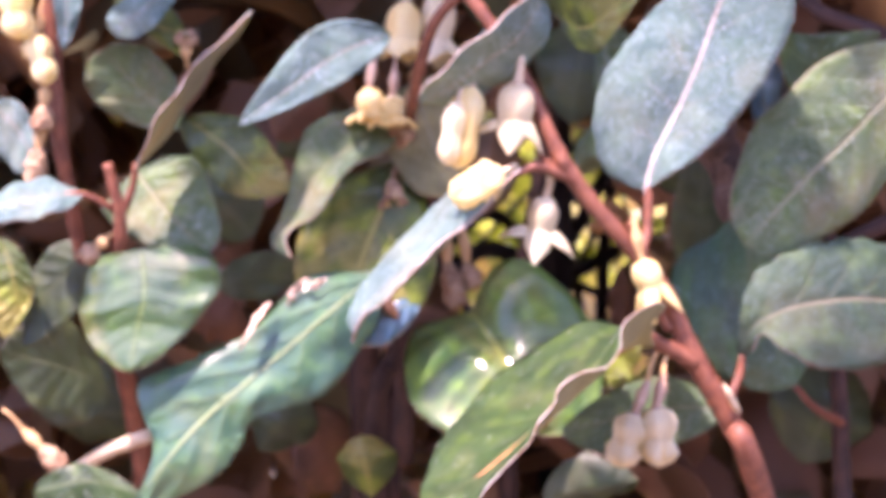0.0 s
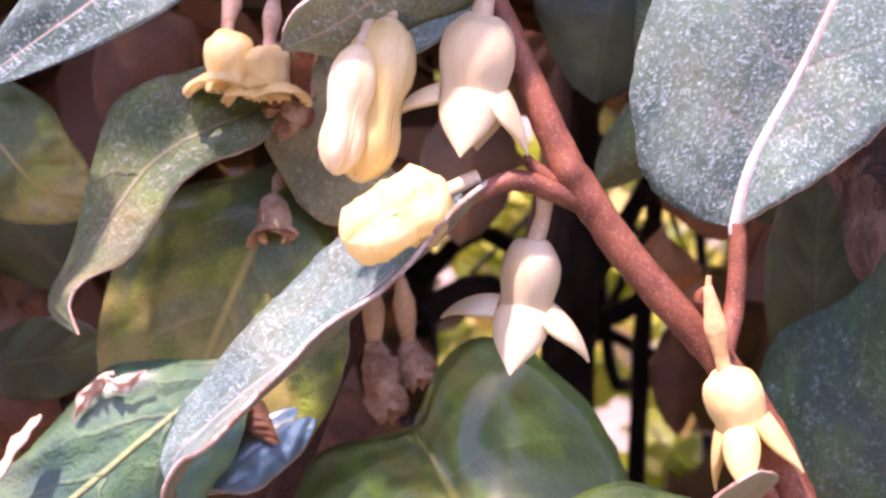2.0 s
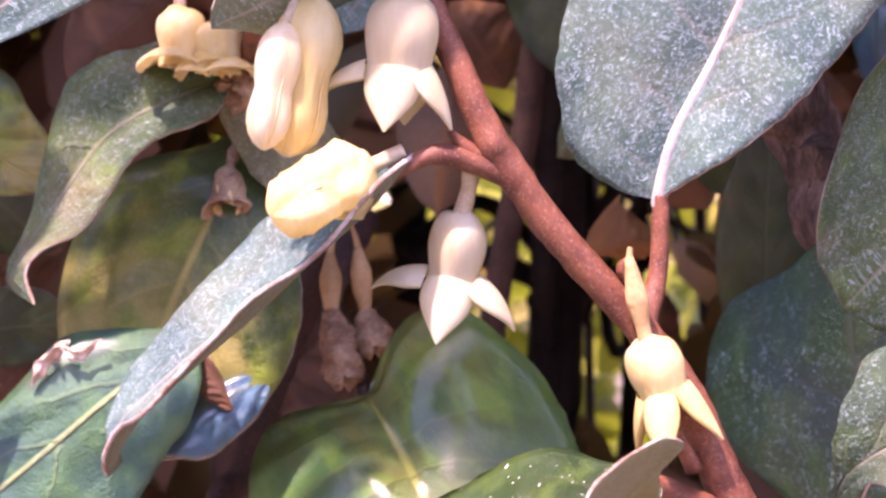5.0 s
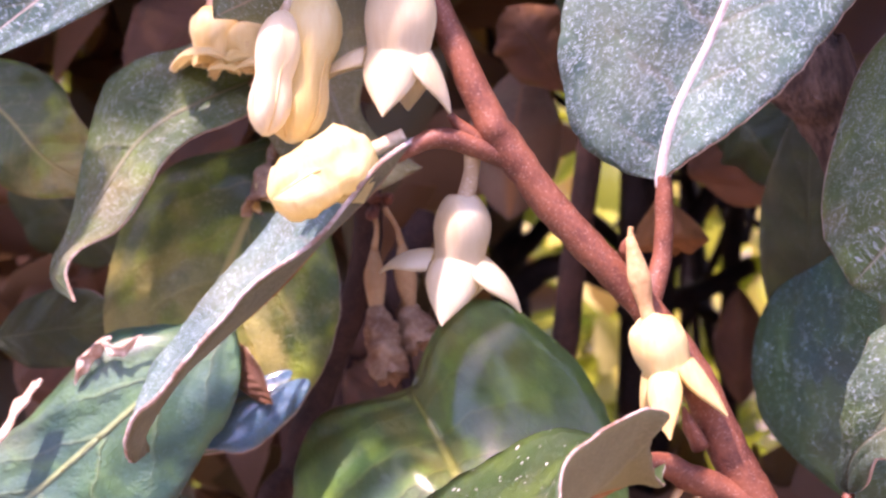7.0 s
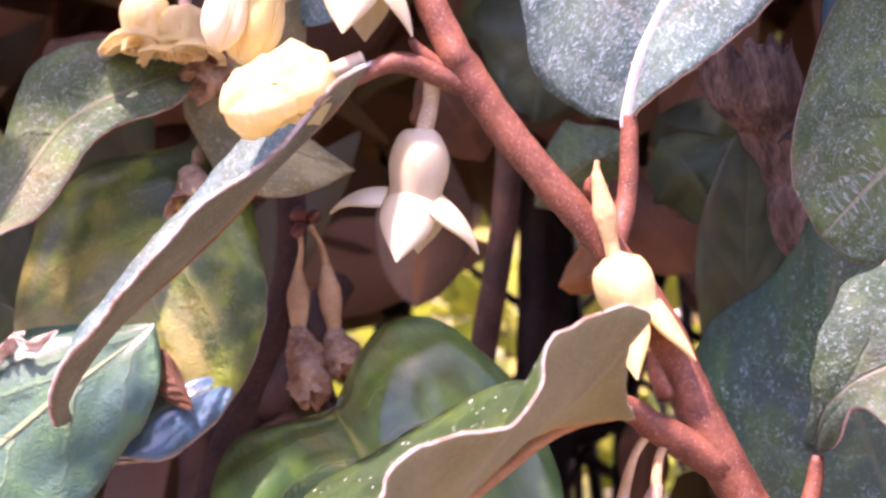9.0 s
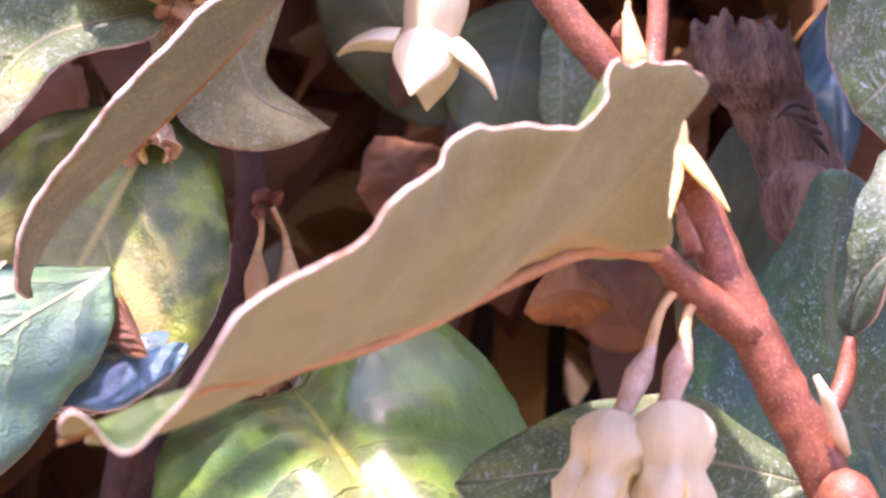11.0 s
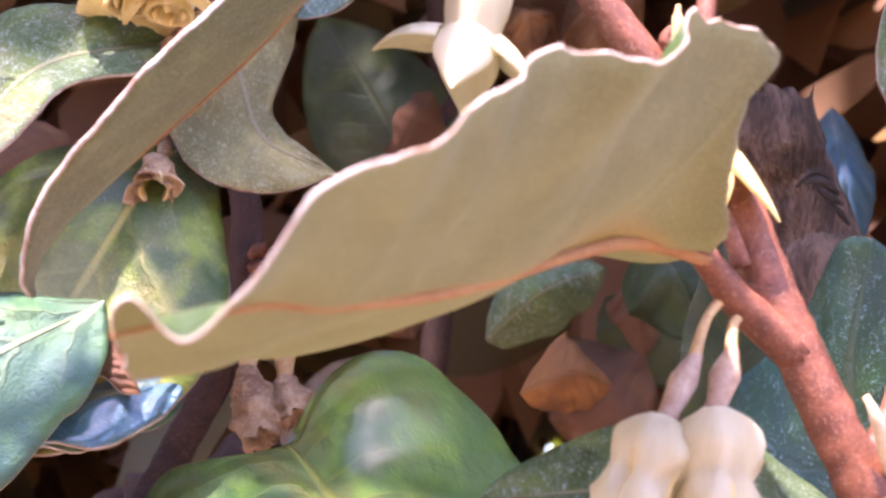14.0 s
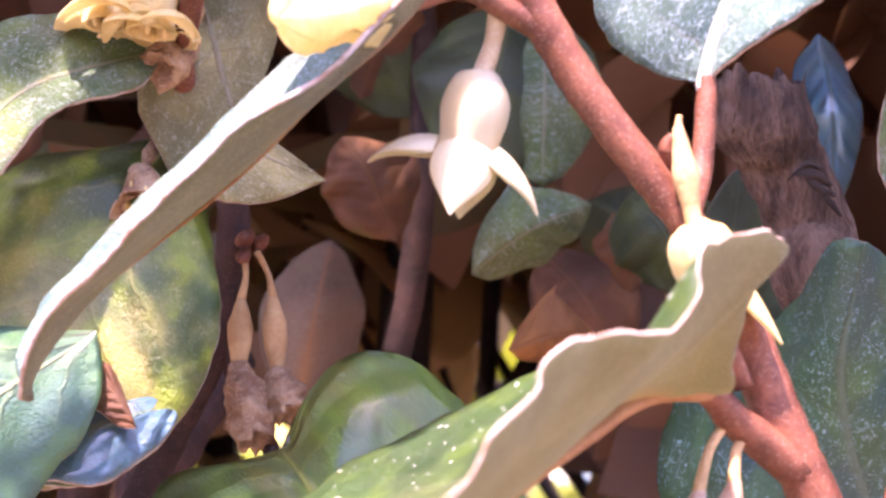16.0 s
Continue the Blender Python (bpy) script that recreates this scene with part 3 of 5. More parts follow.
def drooping_flower(parent, top, tip, r, foot, label, turn):
    """A shut flower on a long swollen neck."""
    body = closed_flower(parent, top, tip, r, top, PETAL, label, .80, turn, .30)
    p0, q0 = V(top), V(foot)
    R = r * 0.01
    e = (q0 - p0).normalized()
    a = p0 + e * 0.0052
    bm = bmesh.new()
    tube(bm, [p0 - e * 0.0008, p0 + e * 0.0005, p0 + e * 0.0028, a], [R * .28, R * .24, R * .36, R * .15], 14, 16, 0.08)
    sub("neck", bm, PINKNECK, body)
    bm = bmesh.new()
    tube(bm, [a - e * 0.0006, a.lerp(q0, 0.5) + Vector((-0.0003, 0, 0.0003)), q0], [R * .17, R * .12, R * .13], 10, 10, .08)
    sub("stalk", bm, NECK, body, "thin golden stalk")
    return body


# ---- ground ----
bm = bmesh.new()
bmesh.ops.create_grid(bm, x_segments=60, y_segments=60, size=200)
for v in bm.verts:
    v.co.z = 0.0
ground = part("ground", bm, SOIL, None, smooth=False)
tagged(ground, "pale dry soil under the shrub", "ground", kind="structure")

# unseen wall behind the camera, added to keep horizon light off the leaves
bm = bmesh.new()
bmesh.ops.create_cube(bm, size=1.0, matrix=Matrix.Translation((0, -3.2, 1.1)) @ Matrix.Diagonal((20, 0.24, 2.2, 1)))
bmesh.ops.bevel(bm, geom=bm.edges[:], offset=0.015, segments=2, affect="EDGES")
wall = part("unseen_wall", bm, RENDER, None, smooth=False)
tagged(wall, "unseen brown wall added to block low sky light", "wall", kind="structure")

# ---- the flowering shoot in front ----
shoot = thing("silverberry_shoot", (3.01, 0.00, -4.28), "rust-brown silverberry shoot with leaves and hanging cream flowers", "shrub branch")
stem("twig", shoot, [(-1.31, 0.35, 3.24), (-0.46, 0.10, 2.05), (0.18, -0.10, 0.66), (0.32, -0.10, 0.39), (0.66, -0.05, -0.13), (1.28, 0.00, -0.88), (1.63, 0.00, -1.39), (1.95, 0.00, -2.15), (2.32, 0.05, -2.88), (2.59, 0.10, -3.41), (3.06, 0.30, -4.66), (5.6, 6, -14), (5.2, 16, -45), (2.5, 21, -99)],
     [.10, .10, .115, .13, .125, .12, .135, .16, .165, .17, .18, .22, .3, .4], RUST, "rust-brown scaly twig", 16, 0.12, 150)
stem("side_twig", shoot, [(0.39, -0.08, 0.25), (0.16, -0.15, 0.35), (-0.14, -0.30, 0.45), (-0.45, -0.40, 0.33)], [.11, .085, .075, .05], RUST, "", 12, 0.1, 20)
wide_leaf(shoot, [(1.46, 0.30, -0.01), (1.59, 0.22, 0.50), (1.89, 0.15, 1.10), (2.21, 0.00, 1.86), (2.47, -0.10, 2.61), (3.03, -0.40, 4.00)], [(1.13, 0.42, 0.07), (0.82, 0.50, 0.31), (0.72, 0.50, 0.69), (0.72, 0.50, 1.17), (0.88, 0.45, 1.66), (1.17, 0.40, 2.05), (1.53, 0.35, 2.49), (1.85, 0.20, 2.80), (2.63, 0.00, 3.69)],
          [(1.62, 0.05, 0.15), (1.91, -0.15, 0.36), (2.28, -0.22, 0.64), (2.66, -0.28, 1.03), (2.99, -0.32, 1.46), (3.30, -0.36, 1.99), (3.47, -0.40, 2.45), (3.44, -0.50, 3.23)], SILVER, PALE, "grey-green silvered leaf with a pale midrib", face=(0, -1, .1), seed=1, cup=.06, nu=80, ragged=1.3)
stem("petiole", shoot, [(1.31, 0.02, -0.92), (1.43, 0.20, -0.58), (1.46, 0.26, -0.14), (1.46, 0.28, 0.06)], [.10, .075, .07, .055], RUST, "", 12, 0.1, 14)
stem("midrib", shoot, [(1.46, 0.27, -0.06), (1.46, 0.28, 0.04), (1.58, 0.225, 0.50), (1.89, 0.155, 1.11), (2.21, 0.005, 1.87), (2.47, -0.095, 2.61), (2.84, -0.29, 3.54)], [.060, .060, .052, .045, .034, .022, .010], SILVER_RIB, "pale pinkish midrib", 10, .05, 48)
leaf(shoot, [(5.54, 1.50, 1.75), (4.67, 1.00, 0.89), (3.75, 0.70, 0.05), (2.83, 0.50, -0.87)], (3.22, 0.50, 1.11), (4.51, 1.00, -0.58), MOTTLED, KHAKI, "olive leaf with silver bloom",
     at=.55, shape=(.95, .5), wave=.06, cup=-.1, face=(0, -1, .2), seed=2)
stem("petiole", shoot, [(5.54, 1.50, 1.75), (6.06, 1.70, 1.96), (6.53, 1.60, 1.47)], [.05, .06, .07], RUST)
wide_leaf(shoot, [(2.76, 0.30, -2.43), (2.78, 0.15, -2.15), (2.93, 0.00, -1.93), (3.21, 0.00, -1.78), (3.66, 0.20, -1.69), (4.65, 0.80, -1.75), (6.03, 1.70, -2.13)],
          [(2.66, 0.25, -2.32), (2.73, 0.20, -2.07), (2.73, 0.10, -1.77), (2.79, 0.10, -1.49), (2.97, 0.20, -1.21), (3.31, 0.40, -1.03), (3.84, 0.70, -0.89), (4.71, 1.20, -0.96), (5.56, 1.60, -1.50)],
          [(2.86, 0.10, -2.36), (2.91, -0.10, -2.15), (2.98, -0.25, -2.02), (3.11, -0.35, -2.04), (3.40, -0.40, -2.28), (3.94, -0.10, -2.57), (4.83, 0.70, -2.70), (5.60, 1.40, -2.51)], GREYGREEN, KHAKI, "dark green leaf speckled with silver scales and a rolled tan base", face=(0, -.8, .6), seed=3, nu=70, nv=10, cup=.05, ripple=.08, ragged=1.5)
stem("petiole", shoot, [(2.49, 0.05, -3.15), (2.71, 0.25, -2.72), (2.76, 0.30, -2.43)], [.08, .07, .05], RUST)
# the leaf that stretches out towards the viewer, keeled along its midrib
wide_leaf(shoot, [(1.45, -0.48, -1.95), (0.98, -1.06, -2.00), (0.56, -1.75, -2.24), (-0.09, -2.60, -2.66), (-0.66, -3.40, -2.93), (-1.01, -4.00, -3.07), (-1.61, -4.70, -3.37)],
          [(1.46, -1.10, -1.91), (1.43, -1.50, -1.67), (1.42, -1.85, -1.45), (1.46, -2.02, -1.33), (1.62, -2.16, -1.22), (1.50, -2.30, -1.16), (1.20, -2.75, -1.19), (1.01, -3.10, -1.26), (0.97, -3.30, -1.47), (0.82, -3.55, -1.67), (0.68, -3.65, -1.71), (0.44, -3.80, -1.72), (0.24, -4.00, -1.79), (0.14, -4.10, -1.88), (0.11, -4.20, -2.00), (-0.09, -4.45, -2.19), (-0.19, -4.60, -2.39), (-0.29, -4.70, -2.49),
           (-0.51, -5.00, -2.64), (-0.65, -5.15, -2.75), (-0.76, -5.20, -2.85), (-0.87, -5.20, -3.04), (-0.96, -5.15, -3.18), (-1.05, -5.10, -3.27), (-1.23, -5.00, -3.43), (-1.34, -4.95, -3.41), (-1.45, -4.90, -3.30), (-1.53, -4.90, -3.26), (-1.59, -4.85, -3.31)],
          [(0.99, -0.10, -1.87), (0.55, 0.10, -1.83), (0.02, 0.10, -2.10), (-0.77, -0.30, -2.52), (-1.32, -1.50, -2.90), (-1.64, -3.00, -3.31)], SPECKLED, KHAKI,
          "dark green keeled leaf with a khaki felted underside", rib=.05, drop=(0, -.5, -.8), face=(-.2, .35, 1), seed=4, nu=150, nv=14, cup=-.04, ripple=.09, thick=.018, ragged=2.0)
stem("petiole", shoot, [(2.08, -0.02, -2.46), (1.78, -0.15, -2.25), (1.60, -0.30, -2.13), (1.45, -0.45, -1.99), (1.27, -0.70, -1.93), (1.02, -1.00, -1.99)], [.13, .12, .105, .09, .075, .05], RUST, "", 12, 0.1, 18)
# the narrow leaf seen along its edge
wide_leaf(shoot, [(-0.29, -0.36, 0.46), (-0.60, -0.38, 0.15), (-0.97, -0.22, -0.20), (-1.38, 0.02, -0.62), (-1.74, 0.28, -0.93), (-2.13, 0.55, -1.23), (-2.48, 0.75, -1.53), (-2.80, 0.85, -1.86), (-2.86, 0.90, -2.20)],
          [(-0.50, -0.70, 0.32), (-0.90, -0.80, -0.14), (-1.12, -0.86, -0.31), (-1.41, -0.86, -0.48), (-1.66, -0.85, -0.71), (-1.93, -0.79, -0.97), (-2.15, -0.70, -1.21), (-2.34, -0.55, -1.42), (-2.60, -0.15, -1.64), (-2.75, 0.05, -1.90), (-2.84, 0.45, -2.16)],
          [(-0.72, 0.10, 0.38), (-1.05, 0.30, 0.20), (-1.34, 0.70, 0.00), (-1.66, 0.95, -0.28), (-1.90, 1.10, -0.52), (-2.15, 1.15, -0.76), (-2.42, 1.18, -1.06), (-2.65, 1.18, -1.34), (-2.82, 1.08, -1.60), (-2.95, 1.00, -1.94), (-2.84, 0.95, -2.16)], SILVER, KHAKI_SHADED, "narrow silvery keeled leaf with a khaki underside", rib=.013, drop=(.5, 0, -.8), face=(-.7, -.1, .7), seed=5, nu=110, cup=-.03, ripple=.05, thick=.035, ragged=1.5)
# second leaf above, partly over the flowers
leaf(shoot, [(0.04, -0.20, 2.84), (-0.28, -0.40, 2.32), (-0.76, -0.50, 1.95), (-1.32, -0.50, 1.58), (-1.72, -0.40, 1.42)], (-0.89, -0.90, 2.31), (-0.47, 0.00, 1.66), SILVER, KHAKI, "narrow silvery leaf", at=.5, shape=(.8, .6), wave=.05, face=(.6, -.7, -.5), seed=6)
# flowers
flower(shoot, (0.01, 0.00, -0.01), (-0.08, 0.02, -0.59), [.78, .34, 1.15, .4], .204, .50, .12, PETAL, None, (0.09, -0.10, 0.37), .048, lobe_w=.29, label="creamy white hanging flower with four spread lobes")
flower(shoot, (1.34, -0.20, -0.93), (1.50, -0.20, -1.40), [.25, .5, .4, .2], .205, .50, .3, PETALY, .60, (1.24, -0.15, -0.27), .022, lobe_w=.20, label="creamy white hanging flower", neck_mat=NECK)
flower(shoot, (-0.34, -0.20, 1.62), (-0.41, -0.25, 0.97), [.45, .15, .95, .3], .25, .48, .12, PETAL, None, (-0.30, -0.10, 1.98), .05, label="creamy white hanging flower with spread lobes")
closed_flower(shoot, (-0.97, -0.30, 1.61), (-1.21, -0.40, 0.46), .25, (-0.92, -0.20, 2.01), PETALY, "pale yellow flower, still shut", .86, .3, .1)
closed_flower(shoot, (-1.17, -0.50, 1.44), (-1.34, -0.65, 0.55), .17, (-1.02, -0.20, 1.81), PETAL, "cream flower beside a yellow one", .8, 1.0)
closed_flower(shoot, (-0.60, -0.42, 0.39), (-1.25, -0.95, 0.13), .27, (-0.37, -0.35, 0.49), PETALY, "pale yellow closed flower lying on the narrow leaf", .88, .3, .32)
drooping_flower(shoot, (1.20, -0.75, -3.00), (0.93, -0.85, -3.74), .255, (1.58, -0.28, -2.15), "shut creamy flower with a pinkish neck", .5)
drooping_flower(shoot, (1.49, -0.72, -2.92), (1.53, -0.82, -3.76), .275, (1.71, -0.19, -2.22), "shut creamy flower with a pinkish neck", 1.3)
stem("bud", shoot, [(1.69, -0.15, -1.94), (1.62, -0.20, -1.77), (1.58, -0.25, -1.61)], [.07, .06, .015], RUST)
stem("bud", shoot, [(1.24, 0.05, -0.58), (1.19, 0.00, -0.46), (1.21, -0.05, -0.38)], [.05, .06, .02], RUST)
stem("bud", shoot, [(0.16, -0.15, 0.39), (0.03, -0.20, 0.51), (-0.04, -0.25, 0.61)], [.06, .05, .03], RUST)
stem("bud", shoot, [(2.46, -0.25, -2.72), (2.53, -0.25, -2.86), (2.63, -0.10, -3.08), (2.69, 0.05, -3.20)], [.02, .045, .05, .04], OVARY, "slender tan bud", 10, .1)

# ---- the left leaves on a second shoot ----
left = thing("silverberry_shoot", (-1.78, 2.60, 0.04), "silverberry shoot with wavy grey-green leaves and yellow flowers", "shrub branch")
stem("twig", left, [(-0.81, 2.00, 3.12), (-1.61, 2.40, 2.28), (-1.99, 3.20, 1.19), (-2.18, 4.40, 0.34), (-1.82, 5.50, 0.28)], [.09, .09, .09, .1, .11], RUST, "", 12, .1, 40)
wide_leaf(left, [(-2.33, 4.00, 0.53), (-2.89, 3.70, 0.34), (-3.41, 3.45, 0.04), (-3.86, 3.35, -0.54), (-4.17, 3.35, -0.94), (-4.27, 3.30, -1.17), (-3.98, 2.90, -1.31)], [(-2.46, 4.20, 0.91), (-3.25, 4.00, 0.78), (-3.72, 3.70, 0.60), (-3.92, 3.50, 0.06), (-4.10, 3.45, -0.64), (-4.31, 3.40, -1.03), (-4.29, 3.30, -1.24)],
          [(-2.45, 3.70, 0.23), (-2.88, 3.50, 0.08), (-3.15, 3.30, -0.09), (-3.31, 3.20, -0.35), (-3.58, 3.10, -0.69), (-3.93, 3.05, -0.86), (-4.06, 3.00, -1.06)], MOTTLED, KHAKI, "wavy grey-green leaf with a curled tip", face=(0, -.8, .5), seed=7, nu=44, cup=.08, ripple=.06)
wide_leaf(left, [(-2.71, 3.60, -1.69), (-3.47, 3.15, -2.26), (-4.35, 2.90, -2.95), (-5.32, 2.60, -3.71), (-5.94, 2.40, -4.32), (-6.61, 2.20, -5.16)], [(-3.13, 3.60, -1.70), (-3.84, 3.50, -1.73), (-4.18, 3.30, -2.05), (-4.71, 3.10, -2.53), (-5.68, 2.90, -2.92), (-6.43, 2.80, -3.22), (-6.36, 2.60, -3.69), (-6.19, 2.50, -4.17), (-6.38, 2.30, -4.74)],
          [(-2.65, 3.50, -2.03), (-2.71, 3.30, -2.44), (-2.96, 3.20, -2.77), (-3.32, 3.00, -3.31), (-3.81, 2.90, -3.61), (-4.63, 2.70, -3.81), (-4.86, 2.60, -4.26), (-5.30, 2.40, -4.70), (-6.05, 2.30, -5.04)], TEAL, PALE, "broad glossy green leaf with scorched brown spots", face=(-.1, -.7, .7), seed=8, nu=48, cup=.07, ripple=.09)
leaf(left, [(-4.10, 3.10, -2.12), (-3.99, 3.12, -1.91), (-3.86, 3.15, -1.74), (-3.74, 3.15, -1.70)], (-4.00, 3.10, -1.84), (-3.90, 3.18, -1.90), BURN, BURN, "pinkish brown scorched streak", at=.6, face=(0, -1, .3), seed=60, wave=.03, shape=(1.2, .9), nu=16, nv=3, thick=.012)
leaf(left, [(-3.84, 3.12, -1.71), (-3.70, 3.14, -1.79), (-3.58, 3.16, -1.77), (-3.46, 3.18, -1.69)], (-3.64, 3.12, -1.74), (-3.60, 3.16, -1.85), BURN, BURN, "pinkish brown scorched streak", at=.7, face=(0, -1, .3), seed=61, wave=.03, shape=(1.2, .9), nu=16, nv=3, thick=.012)
leaf(left, [(-4.32, 2.85, -2.00), (-4.55, 2.70, -2.28), (-4.79, 2.60, -2.69)], (-4.61, 2.80, -2.26), (-4.51, 2.70, -2.31), BURN, BURN, "pinkish brown scorched flake", at=.5, face=(0, -1, .3), seed=62, wave=.03, shape=(.7, 1.2), nu=10, nv=3)
leaf(left, [(-2.26, 2.00, 2.17), (-3.02, 1.90, 1.90), (-3.69, 1.80, 1.47), (-4.54, 1.60, 0.89)], (-3.50, 1.80, 2.22), (-3.02, 1.80, 1.45), SILVER, PALE, "silvery blue-green pointed leaf", at=.5, shape=(.85, .8), wave=.05, face=(0, -.6, .8), seed=9)
flower(left, (-2.74, 3.70, 1.19), (-2.71, 3.60, 0.68), [1.25, 1.5, 1.35, 1.2], .21, .30, .3, PETALY, .5, (-2.55, 4.00, 1.97), .035, lobe_w=.44, label="yellow crumpled fading flower", neck_mat=PINKNECK, rumple=.2)
flower(left, (-2.37, 3.65, 1.06), (-2.39, 3.55, 0.61), [1.4, 1.2, 1.5, 1.3], .20, .28, .9, PETALY, .5, (-2.28, 4.00, 1.96), .035, lobe_w=.42, label="yellow crumpled fading flower", neck_mat=PINKNECK, rumple=.22)
flower(left, (-2.17, 4.10, 2.47), (-2.20, 3.90, 1.75), [.35, .3, .4, .3], .26, .34, .2, PETALY, None, (-2.00, 4.30, 2.84), .05, lobe_w=.36, label="yellow half-open flower", rumple=.12)
flower(left, (-1.61, 4.30, 2.61), (-1.74, 4.10, 1.69), [.7, .35, .9, .4], .27, .48, .2, PETAL, None, (-1.50, 4.40, 3.00), .05, lobe_w=.34, label="pale cream flower with spread lobes")
leaf(left, [(-0.33, 4.10, 2.10), (-0.80, 4.15, 1.62), (-1.14, 4.20, 1.24), (-1.44, 4.30, 0.88)], (-1.16, 4.30, 1.78), (-0.70, 4.05, 1.20), SILVER, KHAKI, "silvery grey-green leaf behind the flowers", at=.5, shape=(.8, .6), wave=.04, face=(0, -.9, .4), seed=67)
husk(left, (-2.12, 4.60, 1.32), (-2.13, 4.50, 1.07), (-2.18, 4.20, 0.71), (-2.32, 3.80, 0.36), .17, label="withered brown flower")

# ---- the leaves behind, on a third shoot ----
back = thing("silverberry_shoot", (-2.65, 5.50, -3.52), "silverberry shoot with broad olive leaves and withered flowers", "shrub branch")
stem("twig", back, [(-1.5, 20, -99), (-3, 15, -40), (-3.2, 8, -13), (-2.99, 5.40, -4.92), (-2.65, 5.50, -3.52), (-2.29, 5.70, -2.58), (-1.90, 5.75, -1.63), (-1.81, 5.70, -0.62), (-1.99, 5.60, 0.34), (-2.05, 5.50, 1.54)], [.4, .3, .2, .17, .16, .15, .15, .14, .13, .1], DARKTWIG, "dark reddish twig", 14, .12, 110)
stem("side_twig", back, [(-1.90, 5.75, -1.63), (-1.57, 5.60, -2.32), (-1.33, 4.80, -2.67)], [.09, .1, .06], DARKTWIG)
wide_leaf(back, [(-2.04, 5.20, 0.06), (-2.40, 4.50, -0.27), (-2.56, 4.20, -0.61), (-2.89, 4.10, -1.34), (-3.17, 3.90, -2.02), (-3.45, 3.60, -2.88)], [(-2.62, 4.60, -0.14), (-3.30, 4.40, -0.28), (-3.75, 4.30, -0.63), (-3.96, 4.20, -1.08), (-4.08, 4.10, -1.72), (-3.90, 3.90, -2.41)],
          [(-2.01, 4.60, -0.54), (-1.87, 4.20, -1.07), (-1.79, 4.00, -1.56), (-1.90, 3.90, -2.05), (-2.11, 3.80, -2.40), (-2.42, 3.70, -2.59), (-2.95, 3.60, -2.89)], OLIVE, KHAKI, "broad olive leaf, base shade and tan sheen in its colour", rib=.04, drop=(0, 1, -.3), face=(0, -.9, .4), seed=10, nu=44, cup=.06, ripple=.08)
wide_leaf(back, [(-1.30, 4.70, -2.57), (-1.08, 4.40, -2.82), (-0.86, 4.10, -3.12), (-0.52, 3.50, -3.68), (-0.34, 2.90, -4.21)], [(-1.69, 4.80, -2.71), (-2.14, 4.70, -2.83), (-2.33, 4.40, -3.08), (-2.37, 4.00, -3.43), (-2.24, 3.60, -3.82), (-1.70, 3.20, -4.20), (-0.96, 3.00, -4.32)],
          [(-1.06, 4.90, -2.12), (-0.86, 4.90, -1.88), (-0.59, 4.80, -1.76), (-0.24, 4.60, -1.82), (0.05, 4.50, -2.04), (0.35, 4.40, -2.33), (0.59, 4.20, -2.71), (0.78, 3.90, -3.22), (0.73, 3.50, -3.79), (0.26, 3.10, -4.16)], GLOSSY, KHAKI, "broad glossy heart-shaped green leaf", rib=.04, drop=(0, 1, -.5), face=(0, -.7, .7), seed=11, nu=44, nv=10, cup=.10, ripple=.20)
wide_leaf(back, [(-2.14, 4.60, 1.18), (-1.98, 4.50, 0.76), (-1.82, 4.40, 0.25), (-1.59, 4.30, -0.18), (-1.01, 4.30, -0.41)], [(-2.66, 4.50, 0.78), (-2.59, 4.40, 0.40), (-2.49, 4.30, 0.05), (-2.30, 4.20, -0.31), (-2.06, 4.10, -0.53), (-1.79, 4.10, -0.61), (-1.44, 4.20, -0.59)],
          [(-1.53, 4.70, 1.27), (-1.46, 4.60, 0.79), (-1.54, 4.50, 0.41), (-1.60, 4.50, 0.15), (-1.49, 4.40, -0.06), (-1.28, 4.30, -0.22)], DAPPLED, KHAKI, "small dappled khaki-green twisted leaf", face=(0, -1, .1), seed=12, cup=.05, ripple=.08)
wide_leaf(back, [(-2.03, 3.90, -2.20), (-2.49, 3.75, -2.40), (-3.03, 3.60, -2.55), (-3.49, 3.50, -3.04), (-3.92, 3.30, -3.56)],
          [(-2.20, 4.20, -1.97), (-2.80, 4.20, -1.91), (-3.40, 4.10, -2.15), (-3.77, 3.90, -2.61), (-4.06, 3.60, -3.19)],
          [(-2.15, 3.70, -2.46), (-2.44, 3.50, -2.73), (-2.68, 3.40, -2.86), (-3.04, 3.40, -2.82), (-3.25, 3.30, -3.06), (-3.54, 3.20, -3.43)], SKYLEAF, PALE, "glossy crinkled green leaf, sky reflection in its colour", face=(0, -.5, .85), seed=13, nu=50, nv=10, cup=.14, ripple=.16)
leaf(back, [(-2.36, 3.45, -2.41), (-2.58, 3.55, -2.11), (-3.01, 3.65, -1.96)], (-2.73, 3.55, -2.25), (-2.63, 3.65, -1.92), DEAD, DEAD, "brown dry curled lobe of a leaf", at=.5, face=(0, -1, .3), seed=63, nu=14, nv=4, shape=(1.1, .6))
leaf(back, [(-2.13, 4.55, -2.20), (-2.67, 4.15, -2.19), (-3.22, 3.75, -2.46), (-3.61, 3.45, -2.86)], (-2.85, 4.35, -1.92), (-2.78, 3.55, -2.81), TEAL, PALE, "blue-green glossy leaf", at=.5, face=(0, -.6, .8), seed=14, wave=.05)
